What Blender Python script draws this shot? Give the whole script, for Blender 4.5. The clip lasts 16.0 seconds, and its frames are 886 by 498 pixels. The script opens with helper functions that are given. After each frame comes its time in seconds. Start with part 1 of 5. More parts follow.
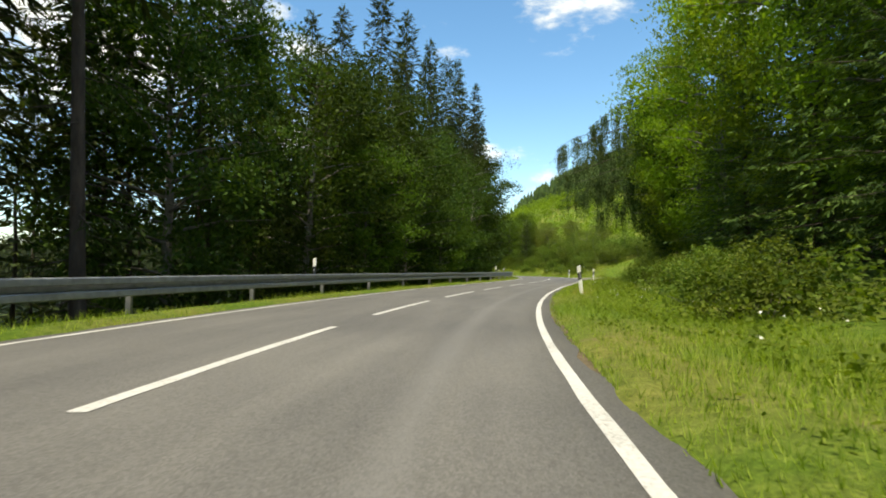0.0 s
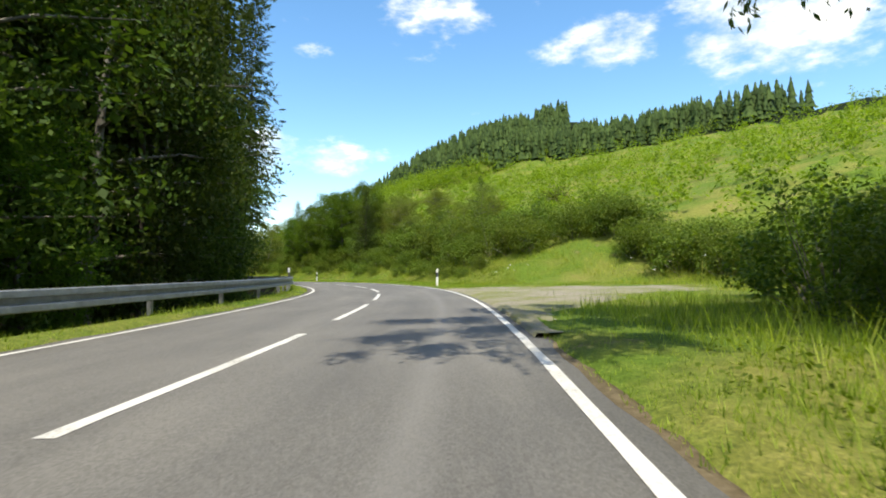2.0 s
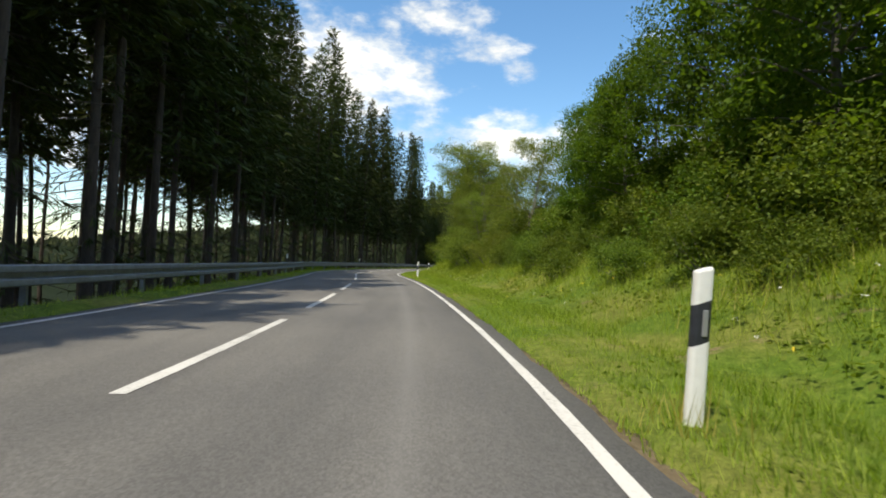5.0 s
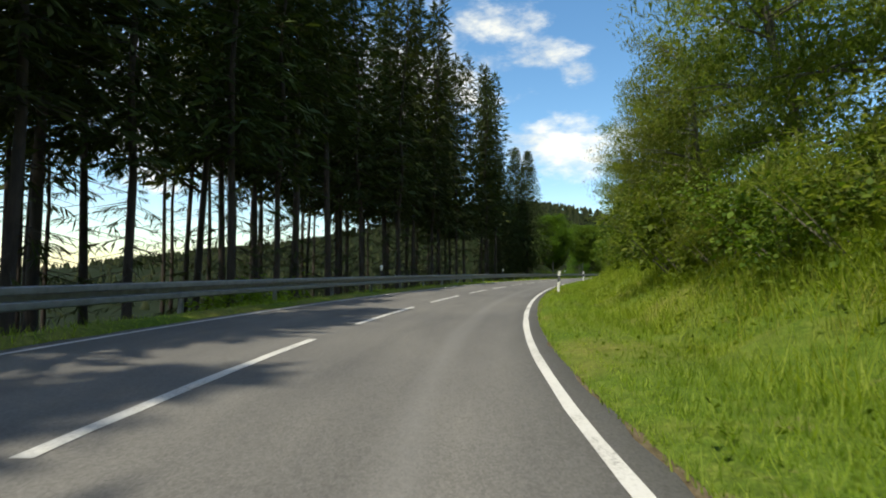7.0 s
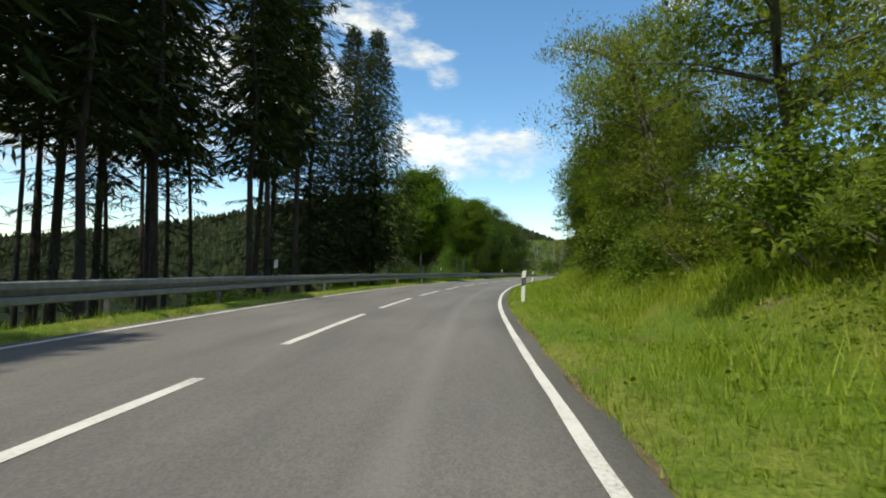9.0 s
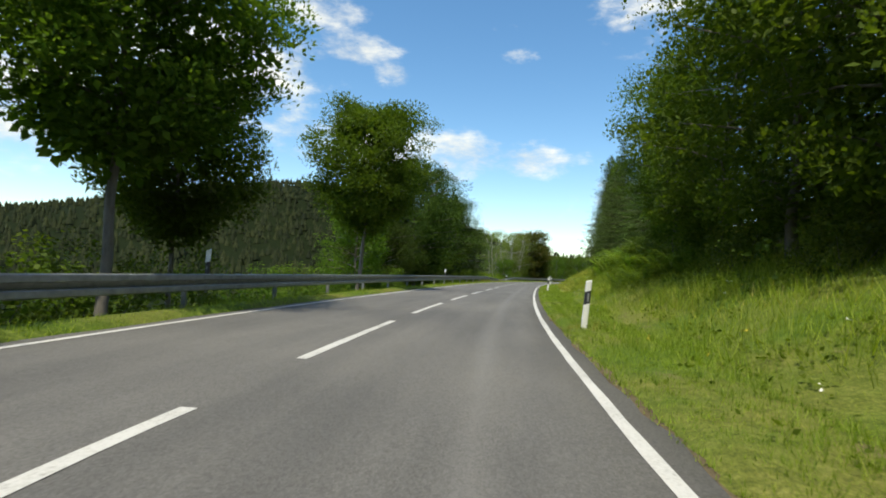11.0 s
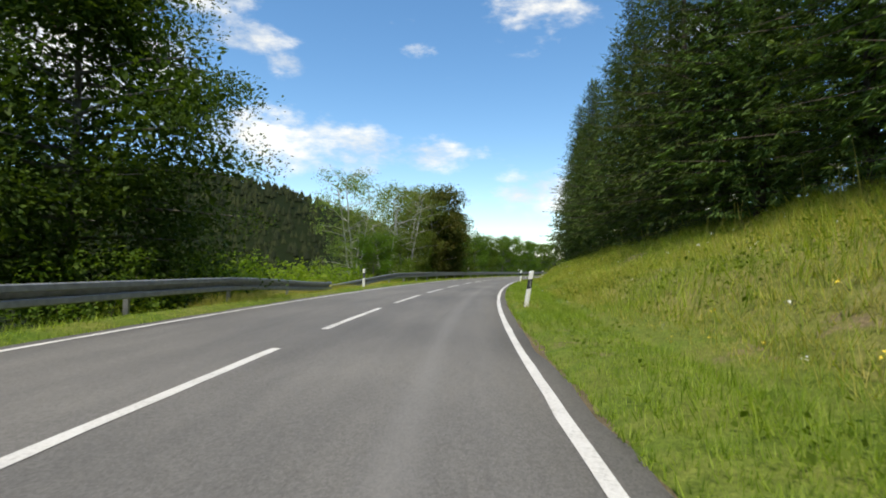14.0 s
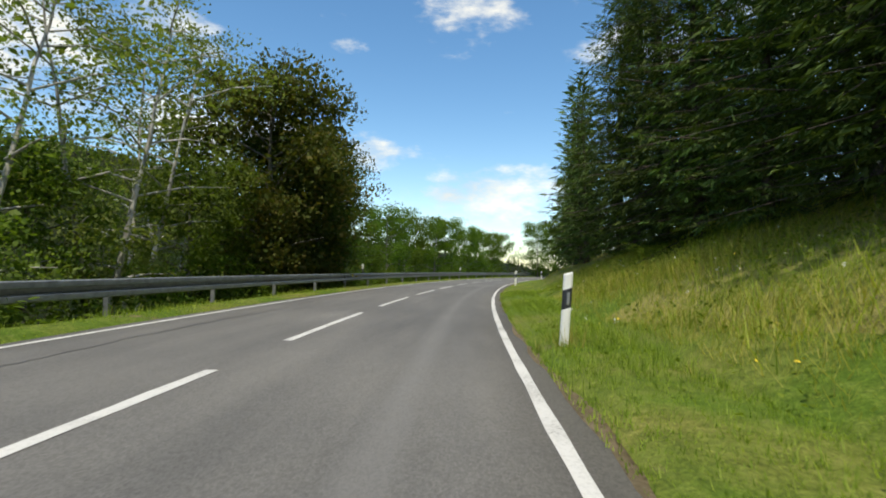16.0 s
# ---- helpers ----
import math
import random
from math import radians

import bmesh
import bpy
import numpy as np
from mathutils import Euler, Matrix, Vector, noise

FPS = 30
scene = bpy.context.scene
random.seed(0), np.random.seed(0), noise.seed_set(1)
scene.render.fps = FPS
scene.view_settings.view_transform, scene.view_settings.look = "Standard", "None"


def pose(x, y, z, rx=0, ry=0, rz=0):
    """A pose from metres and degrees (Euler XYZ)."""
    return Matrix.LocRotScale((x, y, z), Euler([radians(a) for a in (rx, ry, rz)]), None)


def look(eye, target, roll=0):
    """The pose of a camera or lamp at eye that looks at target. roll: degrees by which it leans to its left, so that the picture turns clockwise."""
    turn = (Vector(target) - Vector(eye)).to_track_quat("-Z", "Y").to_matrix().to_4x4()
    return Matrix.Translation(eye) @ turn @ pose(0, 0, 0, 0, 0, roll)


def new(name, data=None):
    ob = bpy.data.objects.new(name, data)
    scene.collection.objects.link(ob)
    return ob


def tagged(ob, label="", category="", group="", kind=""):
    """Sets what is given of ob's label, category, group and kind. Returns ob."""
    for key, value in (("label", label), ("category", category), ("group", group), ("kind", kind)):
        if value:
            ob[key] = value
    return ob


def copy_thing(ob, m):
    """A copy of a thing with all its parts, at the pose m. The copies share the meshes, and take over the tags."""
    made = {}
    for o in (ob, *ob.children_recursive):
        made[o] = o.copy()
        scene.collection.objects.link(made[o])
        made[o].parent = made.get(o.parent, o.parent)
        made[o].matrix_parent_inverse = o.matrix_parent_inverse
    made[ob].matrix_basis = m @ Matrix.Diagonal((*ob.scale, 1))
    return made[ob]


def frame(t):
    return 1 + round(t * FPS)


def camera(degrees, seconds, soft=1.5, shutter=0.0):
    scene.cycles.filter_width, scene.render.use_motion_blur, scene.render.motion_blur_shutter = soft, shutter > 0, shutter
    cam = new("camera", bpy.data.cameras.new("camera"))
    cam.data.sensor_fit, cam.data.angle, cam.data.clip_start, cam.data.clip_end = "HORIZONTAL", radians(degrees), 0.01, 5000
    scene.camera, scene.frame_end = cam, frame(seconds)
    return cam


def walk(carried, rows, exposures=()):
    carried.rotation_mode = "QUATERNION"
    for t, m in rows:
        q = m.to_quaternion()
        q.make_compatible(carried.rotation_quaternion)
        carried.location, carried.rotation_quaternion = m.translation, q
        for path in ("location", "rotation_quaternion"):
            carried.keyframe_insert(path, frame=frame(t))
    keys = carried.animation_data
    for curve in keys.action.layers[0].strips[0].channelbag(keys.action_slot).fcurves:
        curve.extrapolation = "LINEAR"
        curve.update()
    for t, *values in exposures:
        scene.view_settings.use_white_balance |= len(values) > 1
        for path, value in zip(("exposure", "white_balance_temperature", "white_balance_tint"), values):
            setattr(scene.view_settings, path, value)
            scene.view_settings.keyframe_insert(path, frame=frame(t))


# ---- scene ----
cam = camera(79.27, 16.0, soft=1.9, shutter=0.03)
PATH = [
    (0.0, 2.614, -7.065, 0.824, 92.33, -0.19, 7.60),
    (0.5, 2.532, 2.958, 0.905, 92.30, 0.44, -0.67),
    (1.0, 3.611, 13.629, 0.917, 92.27, -0.80, -3.53),
    (1.5, 4.767, 23.550, 0.962, 92.32, 0.19, -5.86),
    (2.0, 6.504, 33.683, 0.853, 92.40, 1.04, -6.60),
    (2.5, 7.743, 43.482, 0.910, 91.88, 0.93, -6.97),
    (3.0, 8.578, 53.312, 0.953, 91.30, -3.27, 2.46),
    (3.5, 7.867, 62.071, 0.908, 91.19, -2.46, 8.59),
    (4.0, 5.843, 71.929, 0.839, 91.64, -0.70, 14.45),
    (4.5, 3.310, 79.912, 0.861, 91.80, -1.84, 21.66),
    (5.0, -0.084, 87.832, 0.968, 91.59, -2.26, 28.19),
    (5.4, -3.697, 93.974, 0.968, 91.65, -2.11, 31.42),
    (5.8, -7.788, 100.322, 0.968, 91.81, -1.74, 32.87),
    (6.2, -12.194, 106.822, 0.968, 92.01, -1.26, 34.03),
    (6.6, -16.871, 113.321, 0.967, 92.21, -0.80, 35.91),
    (7.0, -21.619, 119.575, 0.967, 92.35, -0.48, 34.96),
    (7.3, -24.676, 124.213, 0.967, 92.39, -0.39, 29.16),
    (7.5, -26.348, 127.476, 0.992, 92.13, -0.87, 27.76),
    (8.0, -30.168, 136.242, 0.954, 92.20, -1.03, 24.87),
    (8.4, -32.958, 143.167, 0.959, 92.21, -1.04, 22.99),
    (8.8, -35.430, 149.798, 0.971, 92.24, -1.07, 21.18),
    (9.2, -37.654, 156.281, 0.987, 92.28, -1.11, 19.80),
    (9.6, -39.731, 162.732, 1.004, 92.32, -1.15, 18.71),
    (10.0, -41.608, 169.261, 1.017, 92.35, -1.18, 16.38),
    (10.5, -43.594, 177.851, 1.025, 92.37, -1.20, 13.69),
    (11.0, -45.340, 186.786, 1.023, 92.40, -3.10, 13.97),
    (11.5, -46.552, 195.179, 0.984, 92.41, 1.28, 8.59),
    (12.0, -47.102, 204.233, 0.974, 91.96, 0.59, 5.68),
    (12.5, -47.766, 212.584, 0.947, 92.15, -1.86, 7.26),
    (13.0, -48.593, 221.425, 0.946, 92.52, -1.86, 6.67),
    (13.5, -49.115, 229.526, 0.961, 92.49, -0.86, 5.11),
    (14.0, -49.562, 238.520, 1.007, 92.15, -0.89, 3.80),
    (14.5, -49.497, 246.841, 1.010, 92.02, -2.02, 1.50),
    (15.0, -49.497, 256.162, 0.974, 92.12, -1.39, 1.10),
    (15.5, -49.058, 264.698, 0.987, 92.32, -1.88, -1.32),
    (16.0, -48.263, 274.098, 1.014, 92.17, -1.20, -3.71),
]
import functools

walk(cam, [(t, pose(*p)) for t, *p in PATH], [(0.0, 0.4, 8000, 2), (0.5, 0.7, 8000, 3), (1.0, 0.8, 7800, 4), (2.0, 0.55, 7400, 5), (2.5, 0.3, 7100, 7), (3.0, 0.1, 7000, 7), (5.0, 0.2, 7500, 6), (7.5, 0.05, 7350, 3), (8.0, 0.05, 7350, 3), (10.5, 0.02, 7300, 3), (12.0, 0.06, 7300, 5), (13.0, 0.02, 7300, 6), (14.0, 0.03, 7200, 7), (15.0, -0.2, 7000, 6), (16.0, -0.05, 7300, 5)])

# ---- light ----
SUN_AZ, SUN_EL = 177.0, 64.0          # degrees to the left of +y, degrees up
sun_dir = Vector((-math.sin(radians(SUN_AZ)) * math.cos(radians(SUN_EL)),
                  math.cos(radians(SUN_AZ)) * math.cos(radians(SUN_EL)), math.sin(radians(SUN_EL))))
sun_data = bpy.data.lights.new("sun", "SUN")
sun_data.energy, sun_data.angle, sun_data.color = 4.3, radians(0.6), (1.0, 0.95, 0.86)
sun = new("sun", sun_data)
sun.matrix_world = look(sun_dir * 200, (0, 0, 0))

CLOUDS = [  # azimuth left of +y, elevation, half width, half height in degrees, density
    (40, 18.5, 12, 6.5, 1.0), (22, 12.6, 9, 3.2, 1.0), (13, 12.4, 6, 2.6, 0.95), (58, 15, 16, 8, 0.9),
    (29, 25, 5, 2.0, 0.65), (24, 22.3, 4, 1.5, 0.6), (20.5, 20.2, 2.2, 1.2, 0.65), (5.0, 12.3, 5.5, 1.8, 0.6),
    (-6, 26.5, 5, 3.6, 0.62), (-24, 22.5, 6.5, 2.4, 0.62), (-40, 22, 9, 6, 0.75), (6.8, 22.4, 1.8, 0.8, 0.5),
    (-10, 8, 10, 2.6, 0.65), (36, 30, 12, 3, 0.55), (85, 22, 18, 10, 0.8), (-75, 25, 22, 10, 0.8), (150, 30, 24, 9, 0.8),
    (-130, 30, 26, 10, 0.8), (100, 55, 40, 10, 0.7), (-80, 58, 40, 10, 0.7), (170, 12, 25, 6, 0.8),
    # these eight lie outside the view, added to brighten the shade
    (10, 52, 30, 9, 0.8), (-20, 70, 60, 8, 0.8), (110, 38, 22, 8, 0.9), (-110, 45, 24, 8, 0.9), (150, 70, 50, 7, 0.8), (-160, 48, 18, 6, 0.8), (60, 42, 20, 7, 0.8), (-50, 44, 20, 7, 0.8),
]


def make_world():
    w = bpy.data.worlds.new("sky")
    scene.world = w
    w.use_nodes = True
    nt = w.node_tree
    nt.nodes.clear()
    N, L = nt.nodes.new, nt.links.new

    def m(op, a, b=None, c=None):
        n = N("ShaderNodeMath")
        n.operation = op
        for i, v in enumerate((a, b, c)):
            if v is None:
                continue
            if isinstance(v, (int, float)):
                n.inputs[i].default_value = v
            else:
                L(v, n.inputs[i])
        return n.outputs[0]
    sky = N("ShaderNodeTexSky")
    sky.sky_type, sky.sun_disc = "NISHITA", False
    sky.sun_elevation, sky.sun_rotation = radians(SUN_EL), radians(-SUN_AZ)
    sky.altitude, sky.air_density, sky.dust_density, sky.ozone_density = 400, 1.0, 0.6, 1.5
    tc = N("ShaderNodeTexCoord")
    sep = N("ShaderNodeSeparateXYZ")
    L(tc.outputs["Generated"], sep.inputs[0])
    x, y, z = sep.outputs
    az = m("DEGREES", m("ARCTAN2", m("MULTIPLY", x, -1.0), y))
    el = m("DEGREES", m("ARCSINE", z))
    nz = N("ShaderNodeTexNoise")
    nz.inputs["Scale"].default_value, nz.inputs["Detail"].default_value, nz.inputs["Roughness"].default_value = 14, 8, 0.62
    mp = N("ShaderNodeMapping")
    mp.inputs["Scale"].default_value = (1, 1, 2.2)
    L(tc.outputs["Generated"], mp.inputs[0])
    L(mp.outputs[0], nz.inputs[0])
    total = None
    for a, e, wa, we, dens in CLOUDS:
        da = m("DIVIDE", m("SUBTRACT", az, a), wa)
        de = m("DIVIDE", m("SUBTRACT", el, e), we)
        q = m("SUBTRACT", 1.0, m("ADD", m("MULTIPLY", da, da), m("MULTIPLY", de, de)))
        q = m("MULTIPLY", m("MAXIMUM", q, -1.5), dens)
        total = q if total is None else m("MAXIMUM", total, q)
    thick = m("ADD", m("MULTIPLY", m("SUBTRACT", nz.outputs["Fac"], 0.5), 3.6), m("SUBTRACT", total, 0.22))
    mr = N("ShaderNodeMapRange")
    mr.interpolation_type = "SMOOTHSTEP"
    mr.inputs[1].default_value, mr.inputs[2].default_value = -0.45, 1.05
    L(thick, mr.inputs[0])
    cover = m("MULTIPLY", mr.outputs[0], 0.93)
    bg1, bg2 = N("ShaderNodeBackground"), N("ShaderNodeBackground")
    hsv = N("ShaderNodeHueSaturation")
    hsv.inputs["Saturation"].default_value, hsv.inputs["Value"].default_value = 1.25, 1.15
    L(sky.outputs[0], hsv.inputs["Color"])
    L(hsv.outputs[0], bg1.inputs[0])
    bg1.inputs[1].default_value = 0.19
    nz2 = N("ShaderNodeTexNoise")
    nz2.inputs["Scale"].default_value, nz2.inputs["Detail"].default_value = 7, 5
    L(mp.outputs[0], nz2.inputs[0])
    ramp = N("ShaderNodeValToRGB")
    ramp.color_ramp.elements[0].position, ramp.color_ramp.elements[1].position = 0.35, 0.6
    ramp.color_ramp.elements[0].color, ramp.color_ramp.elements[1].color = (0.62, 0.68, 0.78, 1), (1, 1, 1, 1)
    L(nz2.outputs["Fac"], ramp.inputs[0])
    L(ramp.outputs[0], bg2.inputs[0])
    bg2.inputs[1].default_value = 1.15
    mix = N("ShaderNodeMixShader")
    L(cover, mix.inputs[0])
    L(bg1.outputs[0], mix.inputs[1])
    L(bg2.outputs[0], mix.inputs[2])
    out = N("ShaderNodeOutputWorld")
    L(mix.outputs[0], out.inputs[0])


make_world()

# ---- materials ----


def mat(name):
    mt = bpy.data.materials.new(name)
    mt.use_nodes = True
    nt = mt.node_tree
    return mt, nt, nt.nodes["Principled BSDF"]


def node(nt, kind, **kw):
    n = nt.nodes.new(kind)
    for k, v in kw.items():
        n.inputs[k].default_value = v
    return n


def ramp_node(nt, fac, stops):
    r = nt.nodes.new("ShaderNodeValToRGB")
    els = r.color_ramp.elements
    els[0].position, els[0].color = stops[0][0], (*stops[0][1], 1)
    els[1].position, els[1].color = stops[-1][0], (*stops[-1][1], 1)
    for p, c in stops[1:-1]:
        e = els.new(p)
        e.color = (*c, 1)
    nt.links.new(fac, r.inputs[0])
    return r.outputs[0]


def mixc(nt, fac, a, b, mode="MIX"):
    n = nt.nodes.new("ShaderNodeMix")
    n.data_type, n.blend_type = "RGBA", mode
    for i, v in ((0, fac), (6, a), (7, b)):
        if isinstance(v, (int, float)):
            n.inputs[i].default_value = v
        elif isinstance(v, tuple):
            n.inputs[i].default_value = (*v, 1)
        else:
            nt.links.new(v, n.inputs[i])
    return n.outputs[2]


def noise_fac(nt, scale, detail=4, rough=0.55, coord=None):
    n = node(nt, "ShaderNodeTexNoise", Scale=scale, Detail=detail, Roughness=rough)
    if coord is None:
        coord = nt.nodes.new("ShaderNodeNewGeometry").outputs["Position"]
    nt.links.new(coord, n.inputs["Vector"])
    return n.outputs["Fac"]


def bump(nt, bsdf, height, strength=0.4, dist=0.02):
    b = node(nt, "ShaderNodeBump", Strength=strength, Distance=dist)
    nt.links.new(height, b.inputs["Height"])
    nt.links.new(b.outputs[0], bsdf.inputs["Normal"])


def math_node(nt, op, a, b=0.0):
    n = nt.nodes.new("ShaderNodeMath")
    n.operation = op
    for i, v in enumerate((a, b)):
        if isinstance(v, (int, float)):
            n.inputs[i].default_value = v
        else:
            nt.links.new(v, n.inputs[i])
    return n.outputs[0]


def leaf_material(name, dark, mid, light, trans=0.35, rough=0.55, spread=0.35):
    mt, nt, b = mat(name)
    geo = nt.nodes.new("ShaderNodeNewGeometry")
    info = nt.nodes.new("ShaderNodeObjectInfo")
    col = ramp_node(nt, geo.outputs["Random Per Island"], [(0.0, dark), (0.5, mid), (1.0, light)])
    big = noise_fac(nt, 0.6, 3)
    hs = node(nt, "ShaderNodeHueSaturation")
    v = math_node(nt, "ADD", math_node(nt, "MULTIPLY", info.outputs["Random"], spread), 1.0 - spread / 2)
    v = math_node(nt, "MULTIPLY", v, math_node(nt, "ADD", math_node(nt, "MULTIPLY", big, 0.7), 0.65))
    nt.links.new(v, hs.inputs["Value"])
    nt.links.new(math_node(nt, "ADD", math_node(nt, "MULTIPLY", info.outputs["Random"], 0.03), 0.485), hs.inputs["Hue"])
    nt.links.new(col, hs.inputs["Color"])
    nt.links.new(hs.outputs[0], b.inputs["Base Color"])
    b.inputs["Roughness"].default_value = rough
    b.inputs["Specular IOR Level"].default_value = 0.12
    tr = nt.nodes.new("ShaderNodeBsdfTranslucent")
    tint = mixc(nt, 1.0, hs.outputs[0], (1.25, 1.3, 0.5), "MULTIPLY")
    nt.links.new(tint, tr.inputs[0])
    mx = nt.nodes.new("ShaderNodeMixShader")
    mx.inputs[0].default_value = trans
    nt.links.new(b.outputs[0], mx.inputs[1])
    nt.links.new(tr.outputs[0], mx.inputs[2])
    nt.links.new(mx.outputs[0], nt.nodes["Material Output"].inputs[0])
    return mt


def bark_material(name, dark, light, scale=6.0):
    mt, nt, b = mat(name)
    mp = nt.nodes.new("ShaderNodeMapping")
    mp.inputs["Scale"].default_value = (1, 1, 0.25)
    nt.links.new(nt.nodes.new("ShaderNodeNewGeometry").outputs["Position"], mp.inputs[0])
    f = noise_fac(nt, scale, 8, 0.7, mp.outputs[0])
    nt.links.new(ramp_node(nt, f, [(0.3, dark), (0.7, light)]), b.inputs["Base Color"])
    b.inputs["Roughness"].default_value = 0.9
    bump(nt, b, f, 0.8, 0.03)
    return mt


M_LEAF = leaf_material("leaf_maple", (0.065, 0.112, 0.016), (0.095, 0.155, 0.021), (0.135, 0.20, 0.031), 0.5)
# leaf green darkened to carry the shade under and inside the crowns
M_LEAF_SHADED = leaf_material("leaf_shaded", (0.028, 0.052, 0.009), (0.048, 0.084, 0.014), (0.085, 0.128, 0.022), 0.36, 0.55, 0.6)
# leaf green lightened to carry the sun on the hill-side beeches
M_LEAF_LIGHT = leaf_material("leaf_beech_lit", (0.12, 0.18, 0.017), (0.165, 0.24, 0.026), (0.23, 0.31, 0.04), 0.55)
M_BROOM = leaf_material("broom_twigs", (0.09, 0.125, 0.03), (0.16, 0.205, 0.05), (0.25, 0.28, 0.09), 0.58)
M_LEAF_BUSH = leaf_material("leaf_shrub", (0.06, 0.10, 0.018), (0.11, 0.165, 0.026), (0.18, 0.23, 0.042), 0.4)
M_LEAF_BIRCH = leaf_material("leaf_birch", (0.10, 0.145, 0.035), (0.16, 0.215, 0.055), (0.23, 0.28, 0.09), 0.5)
M_LEAF_RED = leaf_material("leaf_reddish", (0.055, 0.085, 0.018), (0.095, 0.12, 0.025), (0.155, 0.14, 0.035), 0.35)
M_NEEDLE = leaf_material("needle_spruce", (0.028, 0.040, 0.013), (0.046, 0.064, 0.018), (0.08, 0.098, 0.028), 0.18, 0.6)
M_NEEDLE_EDGE = leaf_material("needle_young_spruce", (0.034, 0.062, 0.016), (0.066, 0.11, 0.026), (0.13, 0.185, 0.043), 0.22, 0.6, 0.6)
M_NEEDLE_LARCH = leaf_material("needle_larch", (0.05, 0.08, 0.03), (0.08, 0.12, 0.04), (0.12, 0.16, 0.05), 0.35, 0.6)
M_GRASS = leaf_material("grass_blades", (0.115, 0.18, 0.02), (0.245, 0.33, 0.044), (0.42, 0.48, 0.10), 0.55, 0.5, 0.0)
M_STRAW = leaf_material("dry_grass", (0.26, 0.26, 0.05), (0.38, 0.34, 0.09), (0.52, 0.44, 0.16), 0.45, 0.6, 0.0)
M_FERN = leaf_material("fern", (0.09, 0.155, 0.018), (0.145, 0.225, 0.028), (0.22, 0.305, 0.045), 0.45)
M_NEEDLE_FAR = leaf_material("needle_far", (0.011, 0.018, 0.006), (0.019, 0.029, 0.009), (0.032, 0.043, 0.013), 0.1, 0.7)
M_NEEDLE_RIDGE = leaf_material("needle_ridge", (0.024, 0.04, 0.011), (0.04, 0.062, 0.016), (0.062, 0.09, 0.024), 0.1, 0.7)
M_BARK = bark_material("spruce_bark", (0.028, 0.021, 0.016), (0.085, 0.063, 0.049))
M_BARK_GREY = bark_material("maple_bark", (0.09, 0.08, 0.07), (0.24, 0.22, 0.19))
M_BARK_BIRCH = bark_material("birch_bark", (0.12, 0.11, 0.10), (0.65, 0.63, 0.58), 3.0)


def road_material():
    mt, nt, b = mat("asphalt")
    uv = nt.nodes.new("ShaderNodeUVMap")
    sep = nt.nodes.new("ShaderNodeSeparateXYZ")
    nt.links.new(uv.outputs[0], sep.inputs[0])
    d = sep.outputs[0]
    grain = noise_fac(nt, 90, 3, 0.7)
    chips = node(nt, "ShaderNodeTexVoronoi", Scale=70.0)
    nt.links.new(nt.nodes.new("ShaderNodeNewGeometry").outputs["Position"], chips.inputs["Vector"])
    base = ramp_node(nt, grain, [(0.25, (0.10, 0.097, 0.094)), (0.75, (0.185, 0.18, 0.173))])
    grit = ramp_node(nt, chips.outputs["Color"], [(0.2, (0.2, 0.2, 0.2)), (0.8, (0.8, 0.8, 0.8))])
    base = mixc(nt, 0.35, base, grit, "SOFT_LIGHT")
    mp = nt.nodes.new("ShaderNodeMapping")
    mp.inputs["Scale"].default_value = (1.0, 0.12, 1)
    nt.links.new(uv.outputs[0], mp.inputs[0])
    streak = noise_fac(nt, 1.3, 5, 0.6, mp.outputs[0])
    base = mixc(nt, 1.0, base, ramp_node(nt, streak, [(0.3, (0.80, 0.80, 0.81)), (0.7, (1.16, 1.15, 1.13))]), "MULTIPLY")
    patch = noise_fac(nt, 0.22, 4, 0.5)
    base = mixc(nt, 1.0, base, ramp_node(nt, patch, [(0.35, (0.86, 0.86, 0.87)), (0.65, (1.1, 1.09, 1.07))]), "MULTIPLY")
    # lighter worn strip along the middle of the lane
    strip = math_node(nt, "ABSOLUTE", math_node(nt, "SUBTRACT", d, 1.95))
    strip = math_node(nt, "ADD", strip, math_node(nt, "MULTIPLY", math_node(nt, "SUBTRACT", streak, 0.5), 0.5))
    fac = ramp_node(nt, strip, [(0.03, (0.28, 0.28, 0.28)), (0.2, (0, 0, 0))])
    base = mixc(nt, fac, base, (0.24, 0.235, 0.23))
    nt.links.new(base, b.inputs["Base Color"])
    b.inputs["Roughness"].default_value = 0.82
    b.inputs["Specular IOR Level"].default_value = 0.35
    bump(nt, b, grain, 0.5, 0.006)
    return mt


def paint_material():
    mt, nt, b = mat("road_paint")
    f = noise_fac(nt, 35, 6, 0.75)
    g = noise_fac(nt, 1.1, 4, 0.6)
    s = math_node(nt, "ADD", math_node(nt, "MULTIPLY", f, 0.6), math_node(nt, "MULTIPLY", g, 0.4))
    nt.links.new(ramp_node(nt, s, [(0.37, (0.16, 0.155, 0.15)), (0.445, (0.5, 0.49, 0.47)), (0.54, (0.62, 0.61, 0.59))]), b.inputs["Base Color"])
    b.inputs["Roughness"].default_value = 0.7
    bump(nt, b, f, 0.4, 0.004)
    return mt


